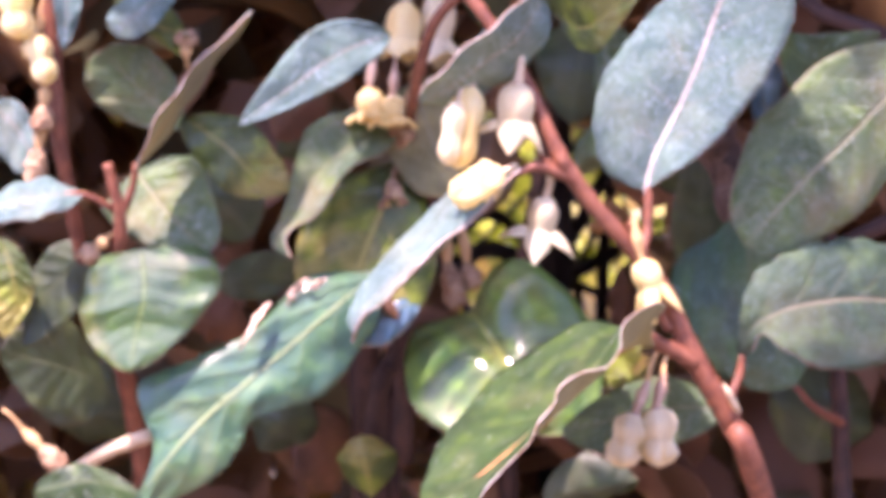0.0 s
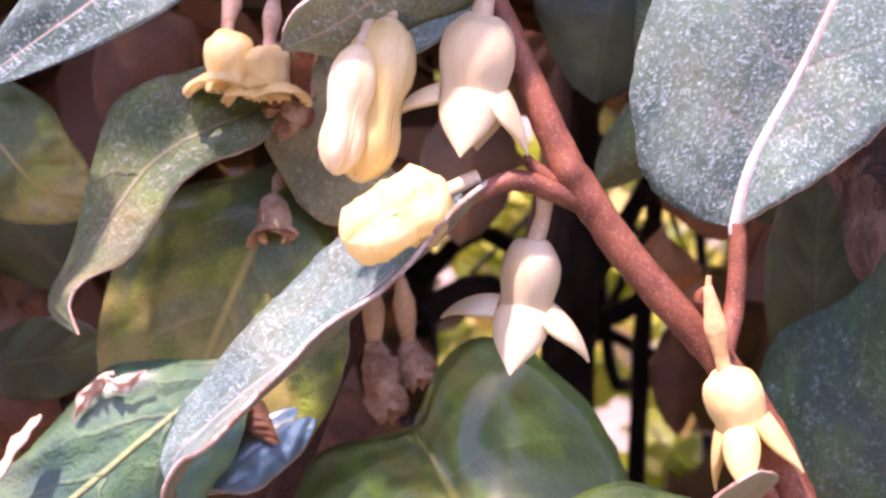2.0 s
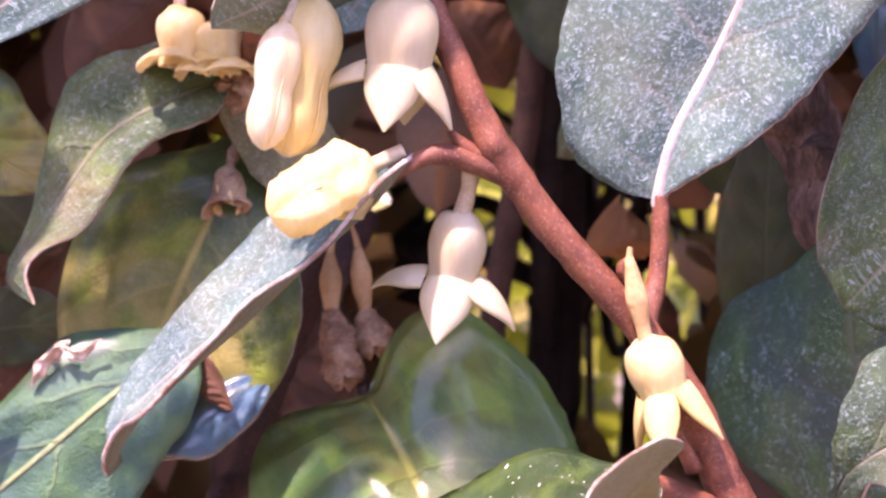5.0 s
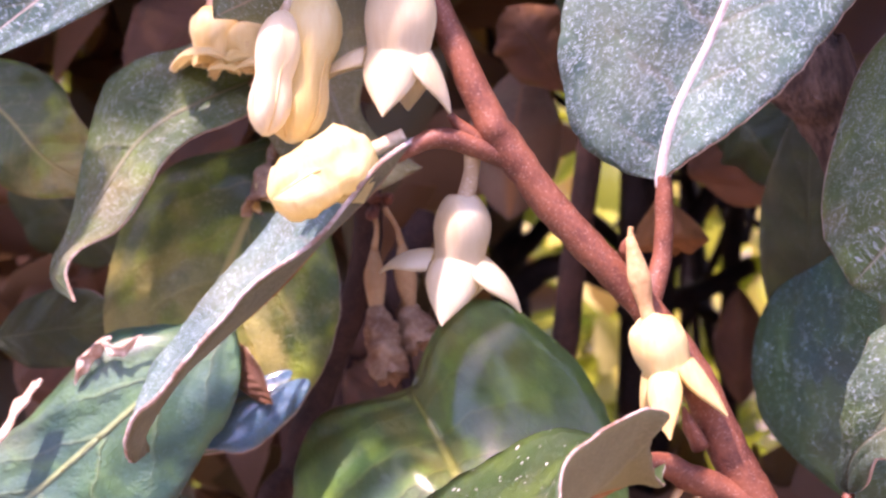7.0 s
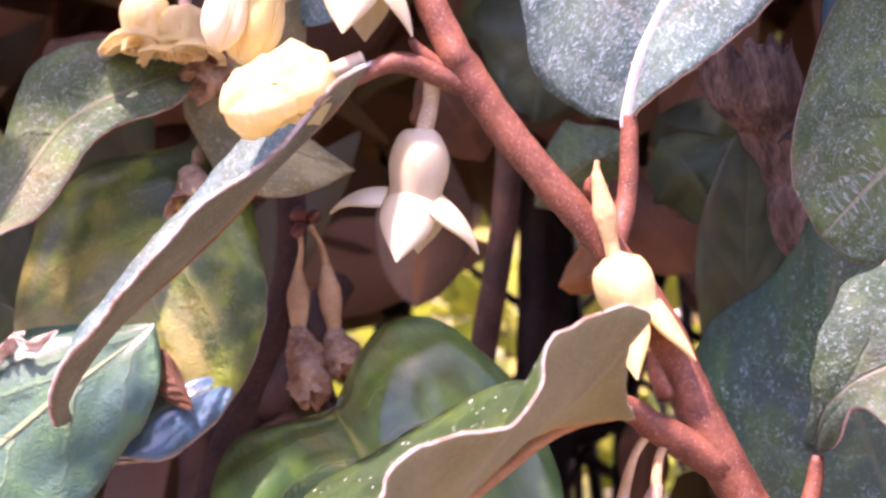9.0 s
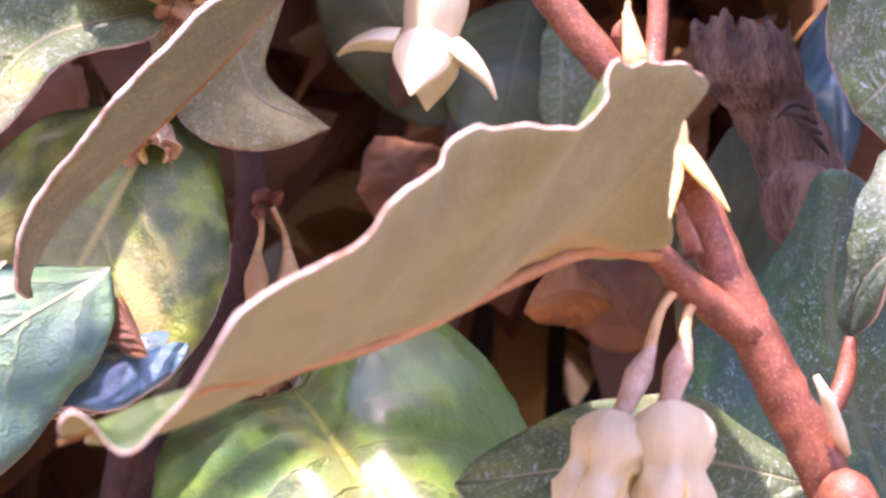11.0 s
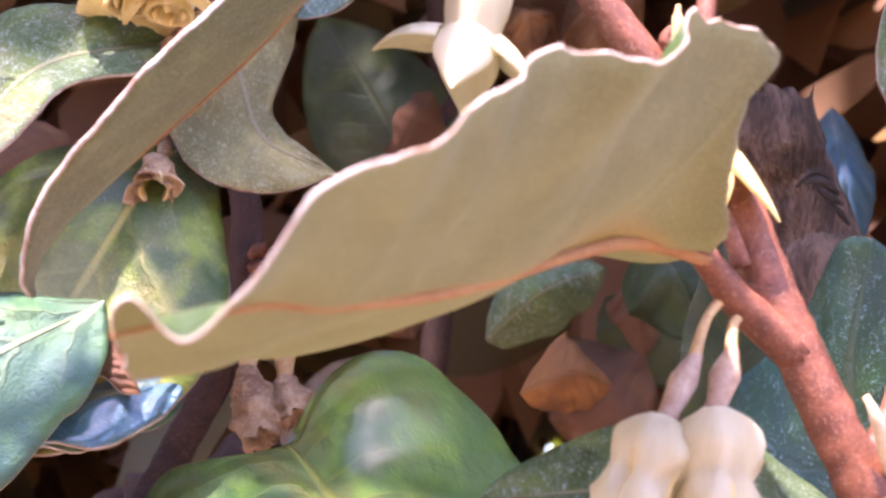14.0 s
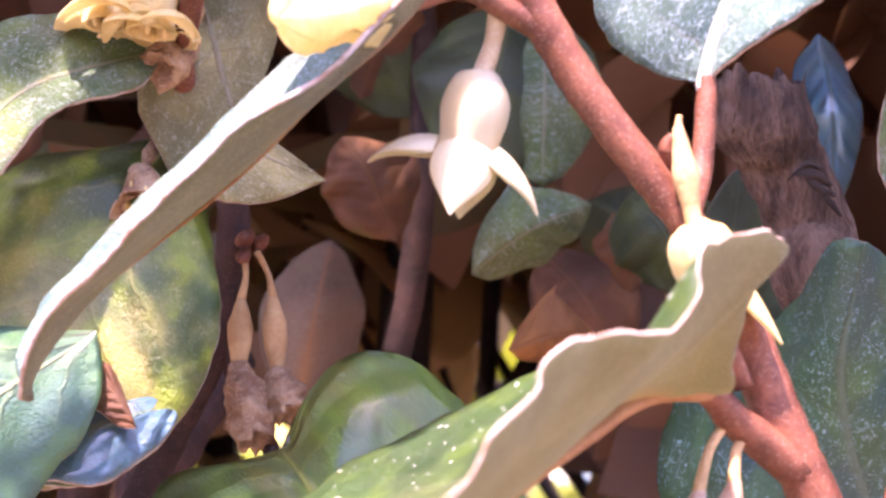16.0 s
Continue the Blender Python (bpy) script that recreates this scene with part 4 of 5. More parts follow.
for a, b in (((-1.74, 5.50, -0.86), (-1.62, 5.30, -0.80)), ((-1.60, 5.50, -0.90), (-1.50, 5.32, -0.82)), ((-1.68, 5.45, -0.95), (-1.72, 5.25, -1.02))):
    stem("bud_scale", back, [a, tuple((Vector(a) + Vector(b)) / 2), b], [.05, .07, .02], RUST, "small rust-brown bud scale", 8, .3)
husk(back, (-1.70, 5.40, -0.94), (-1.70, 5.35, -1.35), (-1.69, 5.20, -1.92), (-1.52, 4.90, -2.53), .165, label="withered brown flower on a thin stalk")
husk(back, (-1.59, 5.40, -0.94), (-1.44, 5.40, -1.31), (-1.38, 5.35, -1.94), (-1.26, 5.20, -2.29), .16, label="withered brown flower on a thin stalk")
flower(back, (-2.46, 4.35, -0.36), (-2.46, 4.05, -0.70), [1.0, .7, .9, .8], .14, .18, .4, HUSK, .3, (-2.37, 4.60, 0.01), .03, lobe_w=.16, label="withered brown flower, open like a star", neck_mat=HUSK, rumple=.45, anthers=0)

# ---- right side behind ----
right = thing("silverberry_shoot", (3.89, 4.60, -3.89), "silverberry shoot with large speckled blue-green leaves", "shrub branch")
stem("twig", right, [(3, 21, -99), (5.5, 15, -35), (4.94, 7.00, -10.02), (4.76, 6.00, -5.64), (4.61, 6.00, -2.19), (4.36, 5.80, -0.07), (5.47, 5.20, 1.45), (4.38, 5.40, 2.05), (3.77, 5.60, 2.77)], [.4, .3, .2, .15, .13, .13, .13, .13, .13], DARKTWIG, "", 14, .12, 90)
stem("side_twig", right, [(6.72, 6.00, -0.93), (5.50, 6.00, -1.51), (4.43, 6.20, -2.09), (3.90, 6.60, -2.67), (3.63, 7.00, -4.02)], [.16, .15, .13, .12, .1], DARKTWIG)
stem("petiole", right, [(4.74, 5.80, -4.81), (4.23, 5.00, -4.36), (3.88, 4.50, -3.88)], [.09, .07, .05], RUST)
wide_leaf(right, [(3.88, 4.50, -3.88), (3.44, 4.40, -2.87), (3.15, 4.20, -1.86), (3.24, 3.90, -0.76)], [(3.31, 4.80, -4.01), (2.59, 5.20, -3.65), (2.02, 5.60, -3.17), (1.91, 5.80, -2.55), (2.10, 5.80, -1.97), (2.62, 5.10, -1.48), (2.89, 4.50, -1.02), (3.04, 4.10, -0.75)],
          [(4.12, 4.40, -3.32), (4.12, 4.30, -2.57), (3.90, 4.20, -1.87), (3.68, 4.10, -1.38), (3.45, 4.00, -0.91)], BLUISH, PALE, "large blue-green leaf densely speckled with silver", face=(0, -.9, .4), seed=15, nu=44, nv=10, cup=.06, ripple=.08)
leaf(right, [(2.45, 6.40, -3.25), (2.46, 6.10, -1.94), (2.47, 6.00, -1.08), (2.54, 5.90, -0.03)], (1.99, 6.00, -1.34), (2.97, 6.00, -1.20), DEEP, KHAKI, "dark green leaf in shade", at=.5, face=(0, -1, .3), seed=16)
leaf(right, [(2.57, 0.90, -3.39), (1.79, 0.60, -3.25), (0.97, 0.30, -3.32), (0.15, 0.10, -3.45)], (1.15, 0.50, -2.83), (1.04, 0.10, -3.84), MOTTLED, PALE, "green leaf dotted with silver", at=.55, face=(0, -.6, .8), seed=17)
leaf(right, [(3.55, 3.00, 1.92), (3.97, 3.00, 1.48), (4.57, 3.00, 1.55), (5.08, 3.00, 1.88)], (4.15, 3.00, 1.90), (4.06, 3.00, 0.97), SPECKLED, PALE, "dull grey-green oval leaf", at=.5, face=(0, -1, .3), seed=18)
leaf(right, [(0.16, 3.40, 2.32), (0.58, 3.20, 2.07), (1.01, 3.00, 2.33), (1.70, 3.00, 2.99)], (0.34, 3.00, 2.86), (0.83, 3.00, 1.74), OLIVE, PALE, "grey olive leaf", at=.5, face=(0, -.8, .5), seed=19)

# broken grey branch
snag = thing("broken_branch", (3.12, 5.60, -1.30), "weathered broken branch end with flaking bark", "branch")
bm = bmesh.new()
rings = tube(bm, [V(p) for p in ((3, 21, -99), (7, 17, -35), (7.6, 11, -9), (3.42, 5.40, -1.69), (3.06, 5.00, -0.76), (2.80, 4.88, -0.22), (2.62, 4.80, 0.12), (2.48, 4.72, 0.44))], [.008, .0065, .0046, .0038, .0034, .0034, .0037, .0040], 30, 160, .12, cap=True, lumps=40)
for v in rings[-1]:
    v.co += Vector((0.0005 * noise.noise(v.co * 900), 0, 0.0035 * noise.noise(v.co * 1300)))
part("bark", bm, GREY_WOOD, snag)
SNAG_TIP = (2.48, 4.72, 0.44)
for k in range(26):
    a = k / 26 * 2 * math.pi
    c = V(SNAG_TIP) + Vector((math.cos(a) * .0034, math.sin(a) * .0034, -.0010))
    bm = bmesh.new()
    tall = .0024 + .0024 * noise.noise(c * 2500)
    lean = Vector((-.32, -.05, 1))
    tube(bm, [c - lean * .0050 + Vector((-c.x + V(SNAG_TIP).x, -c.y + V(SNAG_TIP).y, 0)) * .3, c - lean * .002, c + lean * tall * .5 + Vector((.0006 * noise.noise(c * 4000), 0, 0)), c + lean * tall + Vector((.0012 * noise.noise(c * 3000), 0, 0))], [.0001, .0011, .0009, .0002], 6, 10, .4)
    part("splinter", bm, GREY_WOOD, snag)

for a, b, c, w in (((2.70, 4.42, -0.26), (2.84, 4.40, -0.13), (3.00, 4.46, -0.16), .035), ((2.80, 4.40, -0.17), (2.93, 4.40, -0.30), (3.10, 4.48, -0.36), .04), ((2.76, 4.40, -0.22), (2.90, 4.38, -0.20), (3.06, 4.46, -0.28), .05), ((2.98, 4.44, -0.34), (3.08, 4.48, -0.44), (3.17, 4.54, -0.52), .03)):
    stem("crevice", snag, [a, b, c], [w * .3, w, w * .4], BARK, "dark split in the bark", 8, .5)

# ---- far left leaves ----
far = thing("silverberry_shoot", (-6.75, 3.40, -1.29), "silverberry shoot with pale-edged leaves and withered flowers", "shrub branch")
stem("twig", far, [(-3, 20, -99), (-7, 14, -30), (-7.2, 8, -8), (-7.12, 4.60, -2.51), (-6.73, 3.40, -1.29), (-6.64, 3.10, -0.61), (-6.77, 3.00, 0.20)], [.4, .3, .2, .13, .13, .1, .08], RUST, "", 12, .12, 70)
stem("twig", far, [(-6.64, 3.10, -0.70), (-6.39, 3.00, -0.16), (-6.31, 2.90, 0.20)], [.07, .06, .05], RUST)
stem("twig", far, [(-6.74, 3.10, -0.52), (-7.13, 2.90, -0.26), (-7.55, 2.80, -0.24)], [.06, .05, .04], RUST)
stem("twig", far, [(-7.72, 4.00, 3.20), (-7.72, 4.00, 1.79), (-7.68, 4.00, 0.35), (-7.54, 4.60, -1.76)], [.14, .14, .13, .12], RUST, "", 12, .15, 24)
leaf(far, [(-6.30, 2.80, 0.13), (-5.86, 2.70, 0.78), (-5.24, 2.60, 1.60), (-4.35, 2.40, 2.53)], (-5.48, 1.90, 1.42), (-5.41, 3.30, 1.18), SILVER, KHAKI, "narrow pale leaf seen along its edge", at=.5, wave=.03, face=(-.7, -.1, .7), seed=20)
leaf(far, [(-6.51, 4.00, -0.04), (-6.31, 3.80, -0.28), (-5.93, 3.50, -0.69), (-5.29, 3.20, -1.28)], (-6.85, 3.60, -0.87), (-5.37, 3.60, -0.01), MOTTLED, PALE, "grey-green leaf with silver bloom", at=.45, shape=(.7,.5), wave=.06, face=(0, -.8, .6), seed=21)
leaf(far, [(-6.31, 3.00, -1.14), (-6.25, 2.70, -1.79), (-6.38, 2.50, -2.37), (-6.46, 2.30, -2.95)], (-7.28, 2.80, -1.79), (-5.07, 2.80, -1.57), LUSH, KHAKI, "broad glossy green leaf with a yellowed edge", at=.32, shape=(.6, .55), wave=.06, cup=-.1, face=(0, -.7, .7), seed=22)
leaf(far, [(-5.89, 4.80, 0.48), (-6.55, 4.60, 1.25), (-7.03, 4.40, 1.82)], (-7.27, 4.50, 1.09), (-6.23, 4.50, 1.79), MOTTLED, PALE, "dull green leaf with silver bloom", at=.5, shape=(.8,.6), face=(0, -.9, .4), seed=23)
leaf(far, [(-7.13, 2.90, -0.26), (-7.52, 2.70, -0.22), (-8.03, 2.60, -0.32), (-8.87, 2.40, -0.45)], (-8.10, 3.00, -0.03), (-7.81, 2.30, -0.54), SILVER, KHAKI, "silvery leaf seen from its edge", at=.5, face=(0, -.3, .9), seed=24)
leaf(far, [(-5.85, 5.20, 0.61), (-5.20, 5.00, 0.16), (-4.74, 4.80, -0.29), (-4.18, 4.60, -0.56)], (-5.40, 4.90, -0.38), (-4.55, 5.00, 0.33), OLIVE, KHAKI, "mottled olive leaf", at=.45, shape=(.8,.6), face=(0, -.8, .5), seed=25)
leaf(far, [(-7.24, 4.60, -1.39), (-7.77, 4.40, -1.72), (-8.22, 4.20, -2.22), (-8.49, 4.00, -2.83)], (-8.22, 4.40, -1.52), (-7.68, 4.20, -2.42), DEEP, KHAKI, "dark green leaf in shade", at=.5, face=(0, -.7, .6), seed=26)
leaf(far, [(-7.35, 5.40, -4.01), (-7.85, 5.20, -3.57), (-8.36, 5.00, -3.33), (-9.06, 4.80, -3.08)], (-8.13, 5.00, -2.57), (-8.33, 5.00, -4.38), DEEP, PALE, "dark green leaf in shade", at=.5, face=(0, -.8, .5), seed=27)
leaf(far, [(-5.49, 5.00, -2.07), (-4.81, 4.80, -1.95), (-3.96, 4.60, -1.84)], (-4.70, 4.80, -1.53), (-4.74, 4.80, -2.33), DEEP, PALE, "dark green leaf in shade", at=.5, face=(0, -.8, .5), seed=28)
leaf(far, [(-8.75, 4.00, -1.07), (-8.55, 3.80, -1.59), (-8.50, 3.80, -2.14), (-8.71, 3.80, -2.69)], (-9.02, 3.80, -1.76), (-8.20, 3.80, -1.78), OLIVE, PALE, "olive leaf", at=.5, face=(0, -.8, .5), seed=29)
leaf(far, [(-5.60, 4.00, 2.08), (-6.21, 4.00, 2.28), (-6.90, 4.00, 2.83)], (-6.19, 4.00, 2.72), (-5.88, 4.00, 1.83), OLIVE, KHAKI, "tan-green leaf", at=.5, face=(0, -.9, .3), seed=30)
leaf(far, [(-8.23, 3.00, -4.99), (-7.29, 2.90, -4.80), (-6.40, 2.80, -5.06)], (-7.39, 3.00, -4.55), (-7.31, 2.80, -5.41), SPECKLED, KHAKI, "dull grey-green oval leaf", at=.5, face=(0, -.7, .6), seed=31)
leaf(far, [(-7.46, 3.40, 3.23), (-7.34, 3.40, 2.62), (-7.43, 3.40, 1.93)], (-7.54, 3.40, 2.63), (-7.10, 3.40, 2.70), SILVER, PALE, "pale silvery leaf", at=.5, face=(0, -1, .3), seed=64)
leaf(far, [(-6.68, 3.60, 2.15), (-6.22, 3.60, 2.49), (-5.49, 3.60, 2.99)], (-6.52, 3.60, 2.67), (-6.06, 3.60, 2.22), SILVER, PALE, "pale silvery leaf", at=.5, face=(0, -1, .3), seed=65)
leaf(far, [(-9.03, 5.00, 0.99), (-8.55, 4.80, 0.55), (-8.18, 4.60, -0.08)], (-8.77, 4.80, -0.00), (-8.35, 4.80, 0.82), SILVER, PALE, "grey-green silvered leaf", at=.5, face=(0, -1, .3), seed=66)
closed_flower(far, (-8.14, 3.40, 2.99), (-8.08, 3.30, 2.13), .28, (-8.09, 3.50, 3.42), PETALY, "pale yellow closed flower")
closed_flower(far, (-7.90, 3.50, 2.19), (-7.70, 3.40, 1.41), .22, (-7.81, 3.60, 2.53), PETALY, "pale yellow closed flower")
stem("cut_twig", far, [(-7.93, 4.20, -5.04), (-7.18, 3.80, -4.57), (-6.40, 3.50, -4.23)], [.10, .11, .12], OVARY, "pinkish cut twig end", 12, .1)
for k, (a, b) in enumerate((((-7.81, 3.60, 2.53), (-7.92, 3.50, 1.84)), ((-7.89, 3.70, 0.85), (-8.06, 3.60, -0.12)), ((-7.81, 3.70, 1.38), (-7.88, 3.60, 0.68)), ((-6.87, 3.20, -0.98), (-7.23, 3.10, -1.31)), ((-8.53, 3.80, -4.17), (-7.88, 3.60, -4.79)), ((-5.62, 4.00, 1.73), (-5.58, 3.90, 2.09)))):
    a, b = Vector(a), Vector(b)
    husk(far, a + (a - b) * 0.5, a, a.lerp(b, .5), b, .16, PETALY if k == 0 else None, label="withered flower")


# ---- the shrub's inside, behind the shoots ----
shrub = thing("shrub", (0, 22, -100), "old shrub with dark bare stems inside its foliage", "shrub")


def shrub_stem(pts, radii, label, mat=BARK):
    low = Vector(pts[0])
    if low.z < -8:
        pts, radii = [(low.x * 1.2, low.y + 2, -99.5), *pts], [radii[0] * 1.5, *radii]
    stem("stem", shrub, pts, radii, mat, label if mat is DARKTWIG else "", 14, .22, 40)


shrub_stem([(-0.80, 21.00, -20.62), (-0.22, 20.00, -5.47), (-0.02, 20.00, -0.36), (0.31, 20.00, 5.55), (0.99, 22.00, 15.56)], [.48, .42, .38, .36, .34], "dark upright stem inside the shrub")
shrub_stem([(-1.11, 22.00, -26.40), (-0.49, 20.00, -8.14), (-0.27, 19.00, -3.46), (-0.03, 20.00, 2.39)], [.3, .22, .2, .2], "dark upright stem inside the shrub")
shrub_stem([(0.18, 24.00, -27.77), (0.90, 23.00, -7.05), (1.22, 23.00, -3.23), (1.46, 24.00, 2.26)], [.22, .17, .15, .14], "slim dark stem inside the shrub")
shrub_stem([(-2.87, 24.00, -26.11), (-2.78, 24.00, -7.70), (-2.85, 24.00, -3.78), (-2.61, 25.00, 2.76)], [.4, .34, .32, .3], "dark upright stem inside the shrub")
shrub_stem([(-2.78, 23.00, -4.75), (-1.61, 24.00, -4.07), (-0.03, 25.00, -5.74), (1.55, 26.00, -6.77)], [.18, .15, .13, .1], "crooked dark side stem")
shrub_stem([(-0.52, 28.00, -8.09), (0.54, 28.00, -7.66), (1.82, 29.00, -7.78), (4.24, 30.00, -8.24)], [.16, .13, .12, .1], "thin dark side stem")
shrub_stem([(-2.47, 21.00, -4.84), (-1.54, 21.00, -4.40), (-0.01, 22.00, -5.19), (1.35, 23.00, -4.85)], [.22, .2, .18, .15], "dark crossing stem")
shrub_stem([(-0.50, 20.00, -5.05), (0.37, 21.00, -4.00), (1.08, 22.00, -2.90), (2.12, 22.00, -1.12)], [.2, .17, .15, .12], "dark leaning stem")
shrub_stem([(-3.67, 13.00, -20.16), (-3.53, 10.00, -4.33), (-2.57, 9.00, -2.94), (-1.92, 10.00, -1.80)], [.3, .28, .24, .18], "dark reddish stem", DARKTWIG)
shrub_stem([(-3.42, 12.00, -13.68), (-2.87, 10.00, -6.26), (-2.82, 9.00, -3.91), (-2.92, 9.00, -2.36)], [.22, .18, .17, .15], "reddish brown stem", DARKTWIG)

r = random.Random(11)
for k in range(16):
    y = r.uniform(24, 36)
    f = (y + 17) / 57
    x, z = r.uniform(-4 * f, 2.4 * f), 3 - r.uniform(4, 15) * f
    dx, dz = r.uniform(-3, 3), r.uniform(-3.5, 3.5)
    shrub_stem([(x - dx * 1.6, y + 1, z - dz * 1.6), (x - dx * .5, y, z - dz * .5 + r.uniform(-.5, .5)), (x + dx * .5, y, z + dz * .5), (x + dx * 1.6, y + r.uniform(-1, 2), z + dz * 1.5)],
               [r.uniform(.05, .15), .09, .07, .04], "thin dark twig", DARKTWIG if k % 3 == 0 else BARK)

inner = thing("shrub_branch", (-0.37, 12.00, -0.43), "shaded inner branch with brown and green leaves", "shrub branch")
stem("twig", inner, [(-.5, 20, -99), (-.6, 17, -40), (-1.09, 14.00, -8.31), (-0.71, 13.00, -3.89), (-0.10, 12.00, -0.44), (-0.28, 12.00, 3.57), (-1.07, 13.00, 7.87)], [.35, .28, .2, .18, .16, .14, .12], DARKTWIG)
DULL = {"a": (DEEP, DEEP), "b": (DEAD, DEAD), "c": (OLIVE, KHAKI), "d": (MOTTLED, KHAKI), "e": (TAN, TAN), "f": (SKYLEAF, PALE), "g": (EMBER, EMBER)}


def inner_leaf(base, tip, half, kind, label, seed, tilt=.3):
    base, tip = Vector(base), Vector(tip)
    mid = base.lerp(tip, .5) + Vector((0, -.3, .1))
    side = (tip - base).cross(Vector((0, 1, tilt))).normalized() * half
    leaf(inner, [tuple(base), tuple(mid), tuple(tip)], tuple(mid + side + Vector((0, .2, 0))), tuple(mid - side + Vector((0, .3, 0))), *DULL[kind], label, at=.5, shape=(.9, .6), wave=.1 if kind == "b" else .07, waves=2.6, cup=-.2,
         face=(0, -1, .3), seed=seed, nu=18, nv=5)


for k, (b, e, h, kind) in enumerate((
        ((-0.16, 12.00, 0.94), (-1.60, 11.50, 3.17), .8, "a"), ((-0.80, 12.00, 1.11), (-0.30, 11.50, 2.38), .5, "b"), ((2.00, 10.00, -1.76), (1.16, 10.00, -0.63), .6, "b"),
        ((2.61, 11.00, -0.75), (1.65, 10.50, -0.03), .6, "a"), ((1.96, 11.00, 3.45), (1.11, 11.00, 2.76), .5, "b"), ((0.64, 12.00, 3.16), (0.98, 12.00, 3.52), .5, "b"), ((1.68, 7.00, -0.23), (2.25, 6.80, -1.08), .5, "a"), ((0.36, 8.50, -0.93), (1.45, 8.00, -0.25), .4, "d"),
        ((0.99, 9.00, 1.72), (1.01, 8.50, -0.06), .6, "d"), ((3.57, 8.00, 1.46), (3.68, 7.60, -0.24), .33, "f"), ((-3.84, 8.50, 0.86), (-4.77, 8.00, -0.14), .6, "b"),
        ((-3.83, 9.00, 0.23), (-4.83, 9.00, -0.54), .6, "a"), ((-1.84, 9.00, -3.46), (-2.64, 8.50, -4.29), .7, "b"),
        ((2.81, 9.00, -1.02), (3.18, 9.00, -2.24), .6, "b"), ((1.37, 16.00, -5.55), (1.41, 16.00, -3.88), .35, "b"), ((-1.37, 13.00, -2.34), (-1.06, 13.00, -0.41), .6, "e"),
        ((-5.34, 9.00, -2.00), (-6.50, 9.00, -0.75), .8, "a"), ((-6.63, 9.00, -3.41), (-5.52, 9.00, -3.75), .6, "b"), ((-5.81, 10.00, -2.79), (-5.99, 10.00, -2.15), .4, "b"), ((0.70, 9.00, 1.77), (0.36, 8.50, -0.05), .8, "a"),
        ((-9.30, 9.00, -5.03), (-7.55, 9.00, -5.28), .9, "a"), ((-4.55, 9.00, -4.92), (-5.41, 9.00, -5.95), .7, "a"), ((-3.73, 11.00, -6.17), (-4.94, 10.00, -6.76), .9, "b"), ((4.37, 9.00, -6.35), (5.18, 9.00, -4.60), 1.0, "a"),
        ((2.83, 11.00, -1.26), (3.26, 11.00, -0.22), .8, "b"), ((-3.04, 5.00, -5.73), (-3.15, 4.60, -4.57), .5, "c"), ((-0.21, 3.60, -5.49), (1.31, 3.20, -5.03), .5, "a"),
        ((0.66, 7.00, -1.66), (1.46, 6.80, -1.58), .36, "g"), ((1.66, 8.00, -0.32), (1.86, 8.00, -1.08), .3, "b"), ((0.52, 10.0, 2.92), (0.72, 9.80, 2.34), .3, "g"), ((1.26, 10.0, 2.94), (1.42, 9.80, 2.40), .34, "g"),
        ((-0.35, 11.0, -0.50), (-0.95, 10.6, 0.55), .55, "b"))):
    inner_leaf(b, e, h, kind, {"a": "dark green leaf in shade", "b": "dead brown leaf caught among the twigs", "c": "dull olive leaf in shade", "d": "grey-green mottled leaf in shade", "e": "brown tan leaf in shade", "f": "blue-green leaf in shade", "g": "orange-brown dead leaf caught among the twigs"}[kind], 40 + k)

# the depth of the shrub: too many leaves to count
def foliage_mat(name, colours, through, rough=.45, glow=(0.40, 0.48, 0.03)):
    n = Nodes(name)
    rand = n.tree.nodes.new("ShaderNodeNewGeometry").outputs["Random Per Island"]
    ramp = n.tree.nodes.new("ShaderNodeValToRGB")
    ramp.color_ramp.interpolation = "CONSTANT"
    for i, (p, c) in enumerate(colours):
        e = ramp.color_ramp.elements[i] if i < 2 else ramp.color_ramp.elements.new(p)
        e.position, e.color = p, (*c, 1)
    n.put(ramp.inputs[0], rand)
    mott = n.noise(n.place(), 240, 4)
    n.set(Base_Color=n.mix(n.math("MULTIPLY", mott, .4), ramp.outputs[0], (0.10, 0.08, 0.03)), Roughness=rough)
    n.bump(mott, .4, .0006)
    n.glow_through((*glow, 1), through)
    return n.mat


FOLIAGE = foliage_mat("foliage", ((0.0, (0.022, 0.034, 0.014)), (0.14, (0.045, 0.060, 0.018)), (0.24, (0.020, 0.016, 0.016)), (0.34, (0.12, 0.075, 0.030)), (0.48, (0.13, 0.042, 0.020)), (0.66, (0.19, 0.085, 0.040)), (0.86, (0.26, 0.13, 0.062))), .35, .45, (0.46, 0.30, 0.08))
# paler, yellower copy of FOLIAGE: part of the sunlight is in the colour
SUNLIT = foliage_mat("foliage_sun_coloured", ((0.0, (0.34, 0.36, 0.05)), (0.22, (0.52, 0.46, 0.11)), (0.42, (0.15, 0.19, 0.03)), (0.62, (0.66, 0.58, 0.26)), (0.76, (0.22, 0.13, 0.05))), .3, .22)
# dead-leaf browns, paled to put faint inner light into the colour
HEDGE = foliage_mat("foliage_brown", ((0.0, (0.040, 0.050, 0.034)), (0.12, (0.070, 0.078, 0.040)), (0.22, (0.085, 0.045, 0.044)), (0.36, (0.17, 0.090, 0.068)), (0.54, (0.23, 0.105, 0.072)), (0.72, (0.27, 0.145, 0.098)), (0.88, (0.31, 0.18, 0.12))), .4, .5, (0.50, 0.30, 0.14))


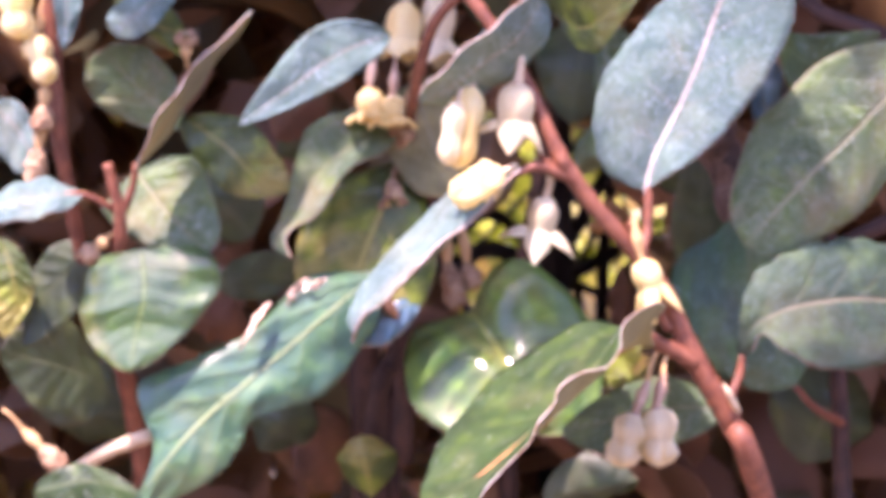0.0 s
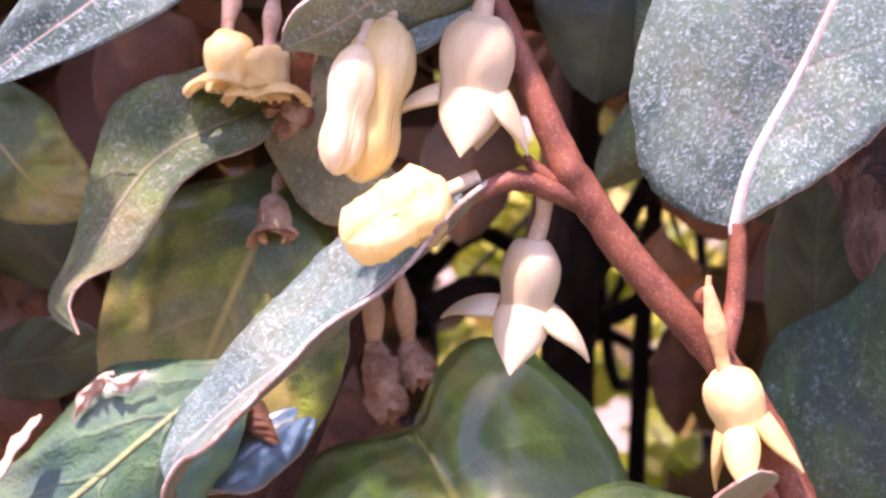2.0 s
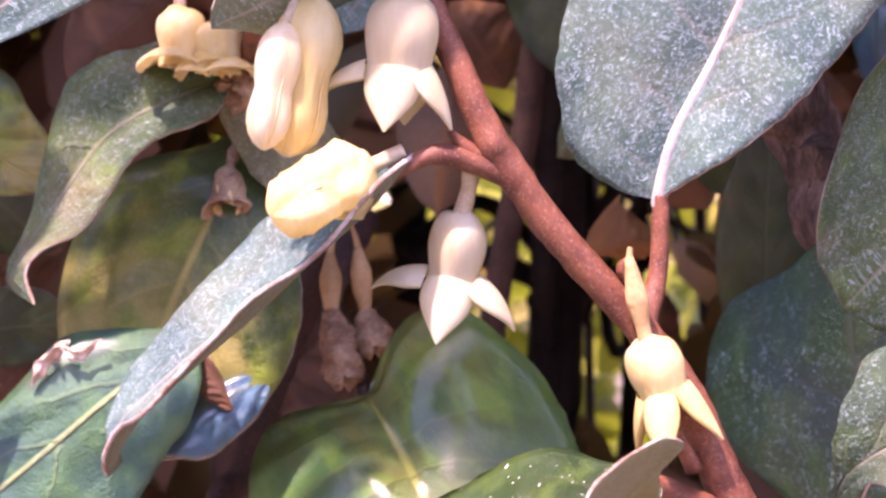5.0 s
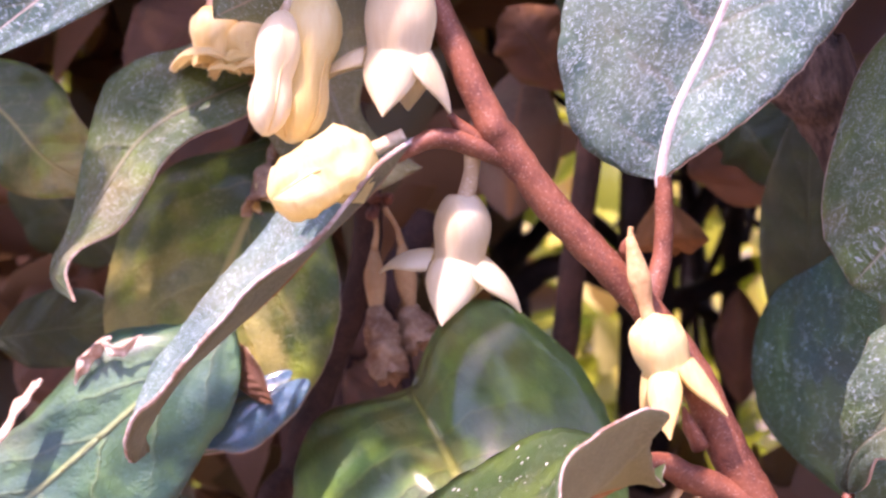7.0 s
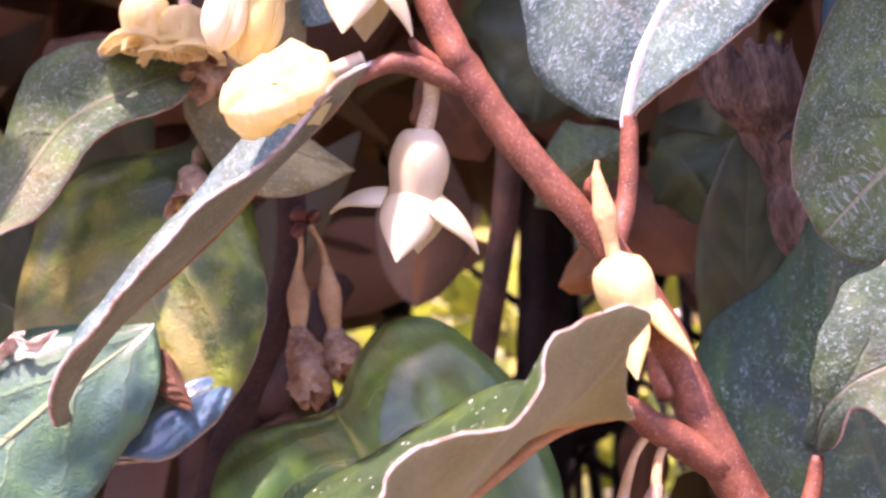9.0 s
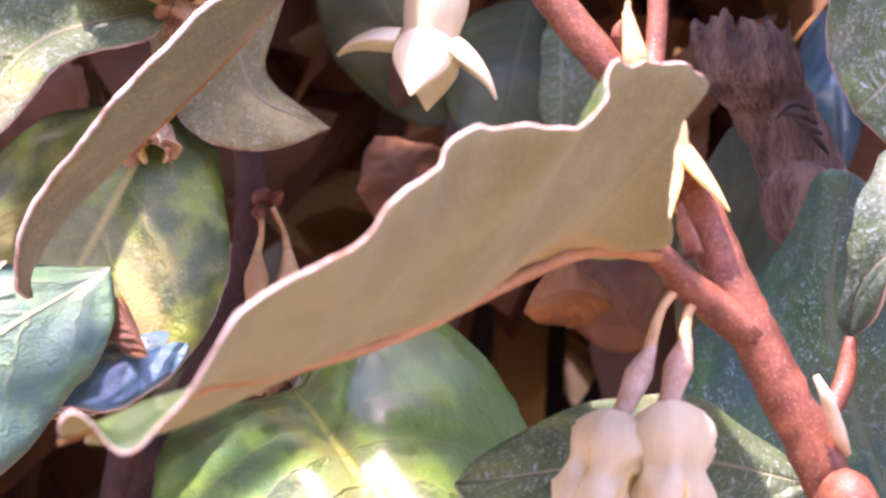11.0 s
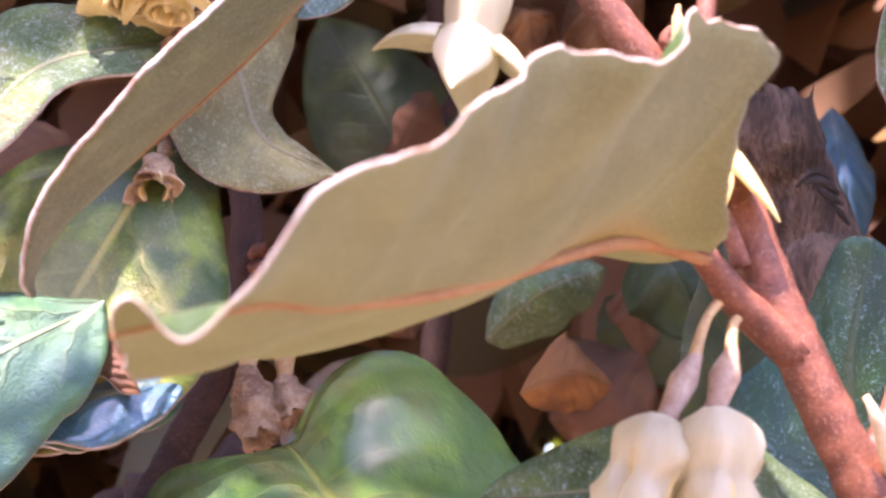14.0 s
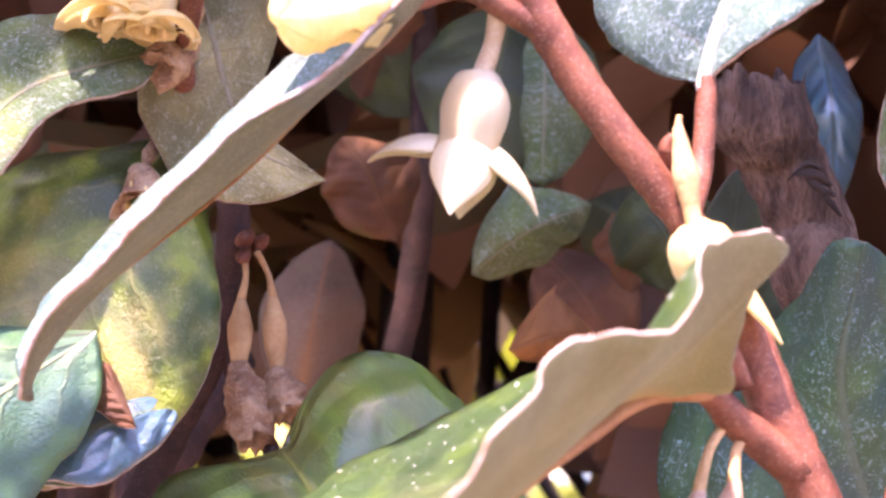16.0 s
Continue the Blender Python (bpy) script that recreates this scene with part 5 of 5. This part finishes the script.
def foliage(name, count, box, size, label, seed, keep=lambda p: True, mat=FOLIAGE):
    """Many small pointed, creased leaves in a box (centimetres)."""
    r = random.Random(seed)
    verts, faces = [], []
    while count:
        p = Vector([r.uniform(*b) for b in box])
        count -= 1
        if not keep(p):
            continue
        q = Euler((r.uniform(-1.2, 1.2), r.uniform(-1.2, 1.2), r.uniform(0, 6.28))).to_matrix()
        ln, wd = size * r.uniform(.6, 1.3), size * r.uniform(.2, .32)
        base = len(verts)
        for x, y, z in ((-.5, 0, 0), (-.3, .7, .06), (-.3, -.7, .06), (-.28, 0, .0), (0, 1, .1), (0, -1, .12), (0, 0, .03), (.3, .72, .06), (.3, -.72, .04), (.3, 0, .0), (.55, 0, -.1)):
            verts.append(tuple(V(p + q @ Vector((x * ln, y * wd, z * ln)))))
        for f in ((0, 3, 1), (0, 2, 3), (1, 3, 6, 4), (2, 5, 6, 3), (4, 6, 9, 7), (5, 8, 9, 6), (7, 9, 10), (8, 10, 9)):
            faces.append(tuple(base + i for i in f))
    me = bpy.data.meshes.new(name)
    me.from_pydata(verts, [], faces)
    me.materials.append(mat)
    me.polygons.foreach_set("use_smooth", [True] * len(faces))
    return tagged(new(name, me), label, "foliage", kind="stuff")


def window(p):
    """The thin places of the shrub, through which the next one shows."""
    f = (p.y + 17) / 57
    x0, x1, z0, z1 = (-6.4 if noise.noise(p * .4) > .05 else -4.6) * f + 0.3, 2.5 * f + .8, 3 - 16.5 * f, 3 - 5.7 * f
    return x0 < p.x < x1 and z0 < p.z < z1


# chinks between the leaves: centre at 21 cm of depth, and slope
CHINKS = ((2.26, 0.11, 0.081, 0.057), (2.91, 0.39, 0.099, 0.064), (2.16, -0.60, 0.012, -0.019), (0.22, -1.97, -0.038, -0.055), (-1.20, -2.87, -0.074, -0.078), (1.48, -2.13, -0.005, -0.059), (-8.35, -0.83, -0.273, -0.047), (1.60, -1.42, 0.063, 0.015))


def chink(p):
    return any((p.x - x - (p.y - 21) * dx) ** 2 + (p.z - z - (p.y - 21) * dz) ** 2 < .45 for x, z, dx, dz in CHINKS)


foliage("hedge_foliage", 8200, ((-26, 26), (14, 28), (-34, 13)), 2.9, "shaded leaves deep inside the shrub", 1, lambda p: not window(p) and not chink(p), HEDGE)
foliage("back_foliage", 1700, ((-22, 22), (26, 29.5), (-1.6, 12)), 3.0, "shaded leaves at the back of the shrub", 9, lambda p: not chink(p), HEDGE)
# out of view overhead; its edge and gaps decide which leaves get sun
foliage("sun_block_foliage", 7600, ((-50, 50), (-6, 27), (7, 25)), 3.4, "unseen leaves overhead, added to block the sun", 2, lambda p: p.y + .32 * (p.z - 10) > (-1.1 if p.x > -4 else 1.1 if p.x > -6.9 else -0.5 + 3.0 * (p.x < -8.3 or noise.noise(p * .3 + Vector((7.3, 0, 0))) > .12)) and (p.y < 6 or noise.noise(p * .2) < .05) and (p.x / 50) ** 2 + (max(0, p.z - 7) / 20) ** 2 + (max(0, p.y - 5) / 24) ** 2 < 1)
foliage("low_foliage", 2600, ((-50, 50), (6, 44), (-99, -22)), 5.0, "leaves of the shrub's lower part", 3, lambda p: (p.x / 50) ** 2 + ((p.y - 26) / 19) ** 2 + (min(0, p.z + 50) / 56) ** 2 < 1)
foliage("side_foliage", 700, ((-50, -13), (4, 30), (-34, 14)), 5.0, "leaves beside the shoots", 4, lambda p: (p.x / 50) ** 2 + ((p.y - 18) / 15) ** 2 < 1)
foliage("side_foliage", 700, ((13, 50), (4, 30), (-34, 14)), 5.0, "leaves beside the shoots", 6, lambda p: (p.x / 50) ** 2 + ((p.y - 18) / 15) ** 2 < 1)
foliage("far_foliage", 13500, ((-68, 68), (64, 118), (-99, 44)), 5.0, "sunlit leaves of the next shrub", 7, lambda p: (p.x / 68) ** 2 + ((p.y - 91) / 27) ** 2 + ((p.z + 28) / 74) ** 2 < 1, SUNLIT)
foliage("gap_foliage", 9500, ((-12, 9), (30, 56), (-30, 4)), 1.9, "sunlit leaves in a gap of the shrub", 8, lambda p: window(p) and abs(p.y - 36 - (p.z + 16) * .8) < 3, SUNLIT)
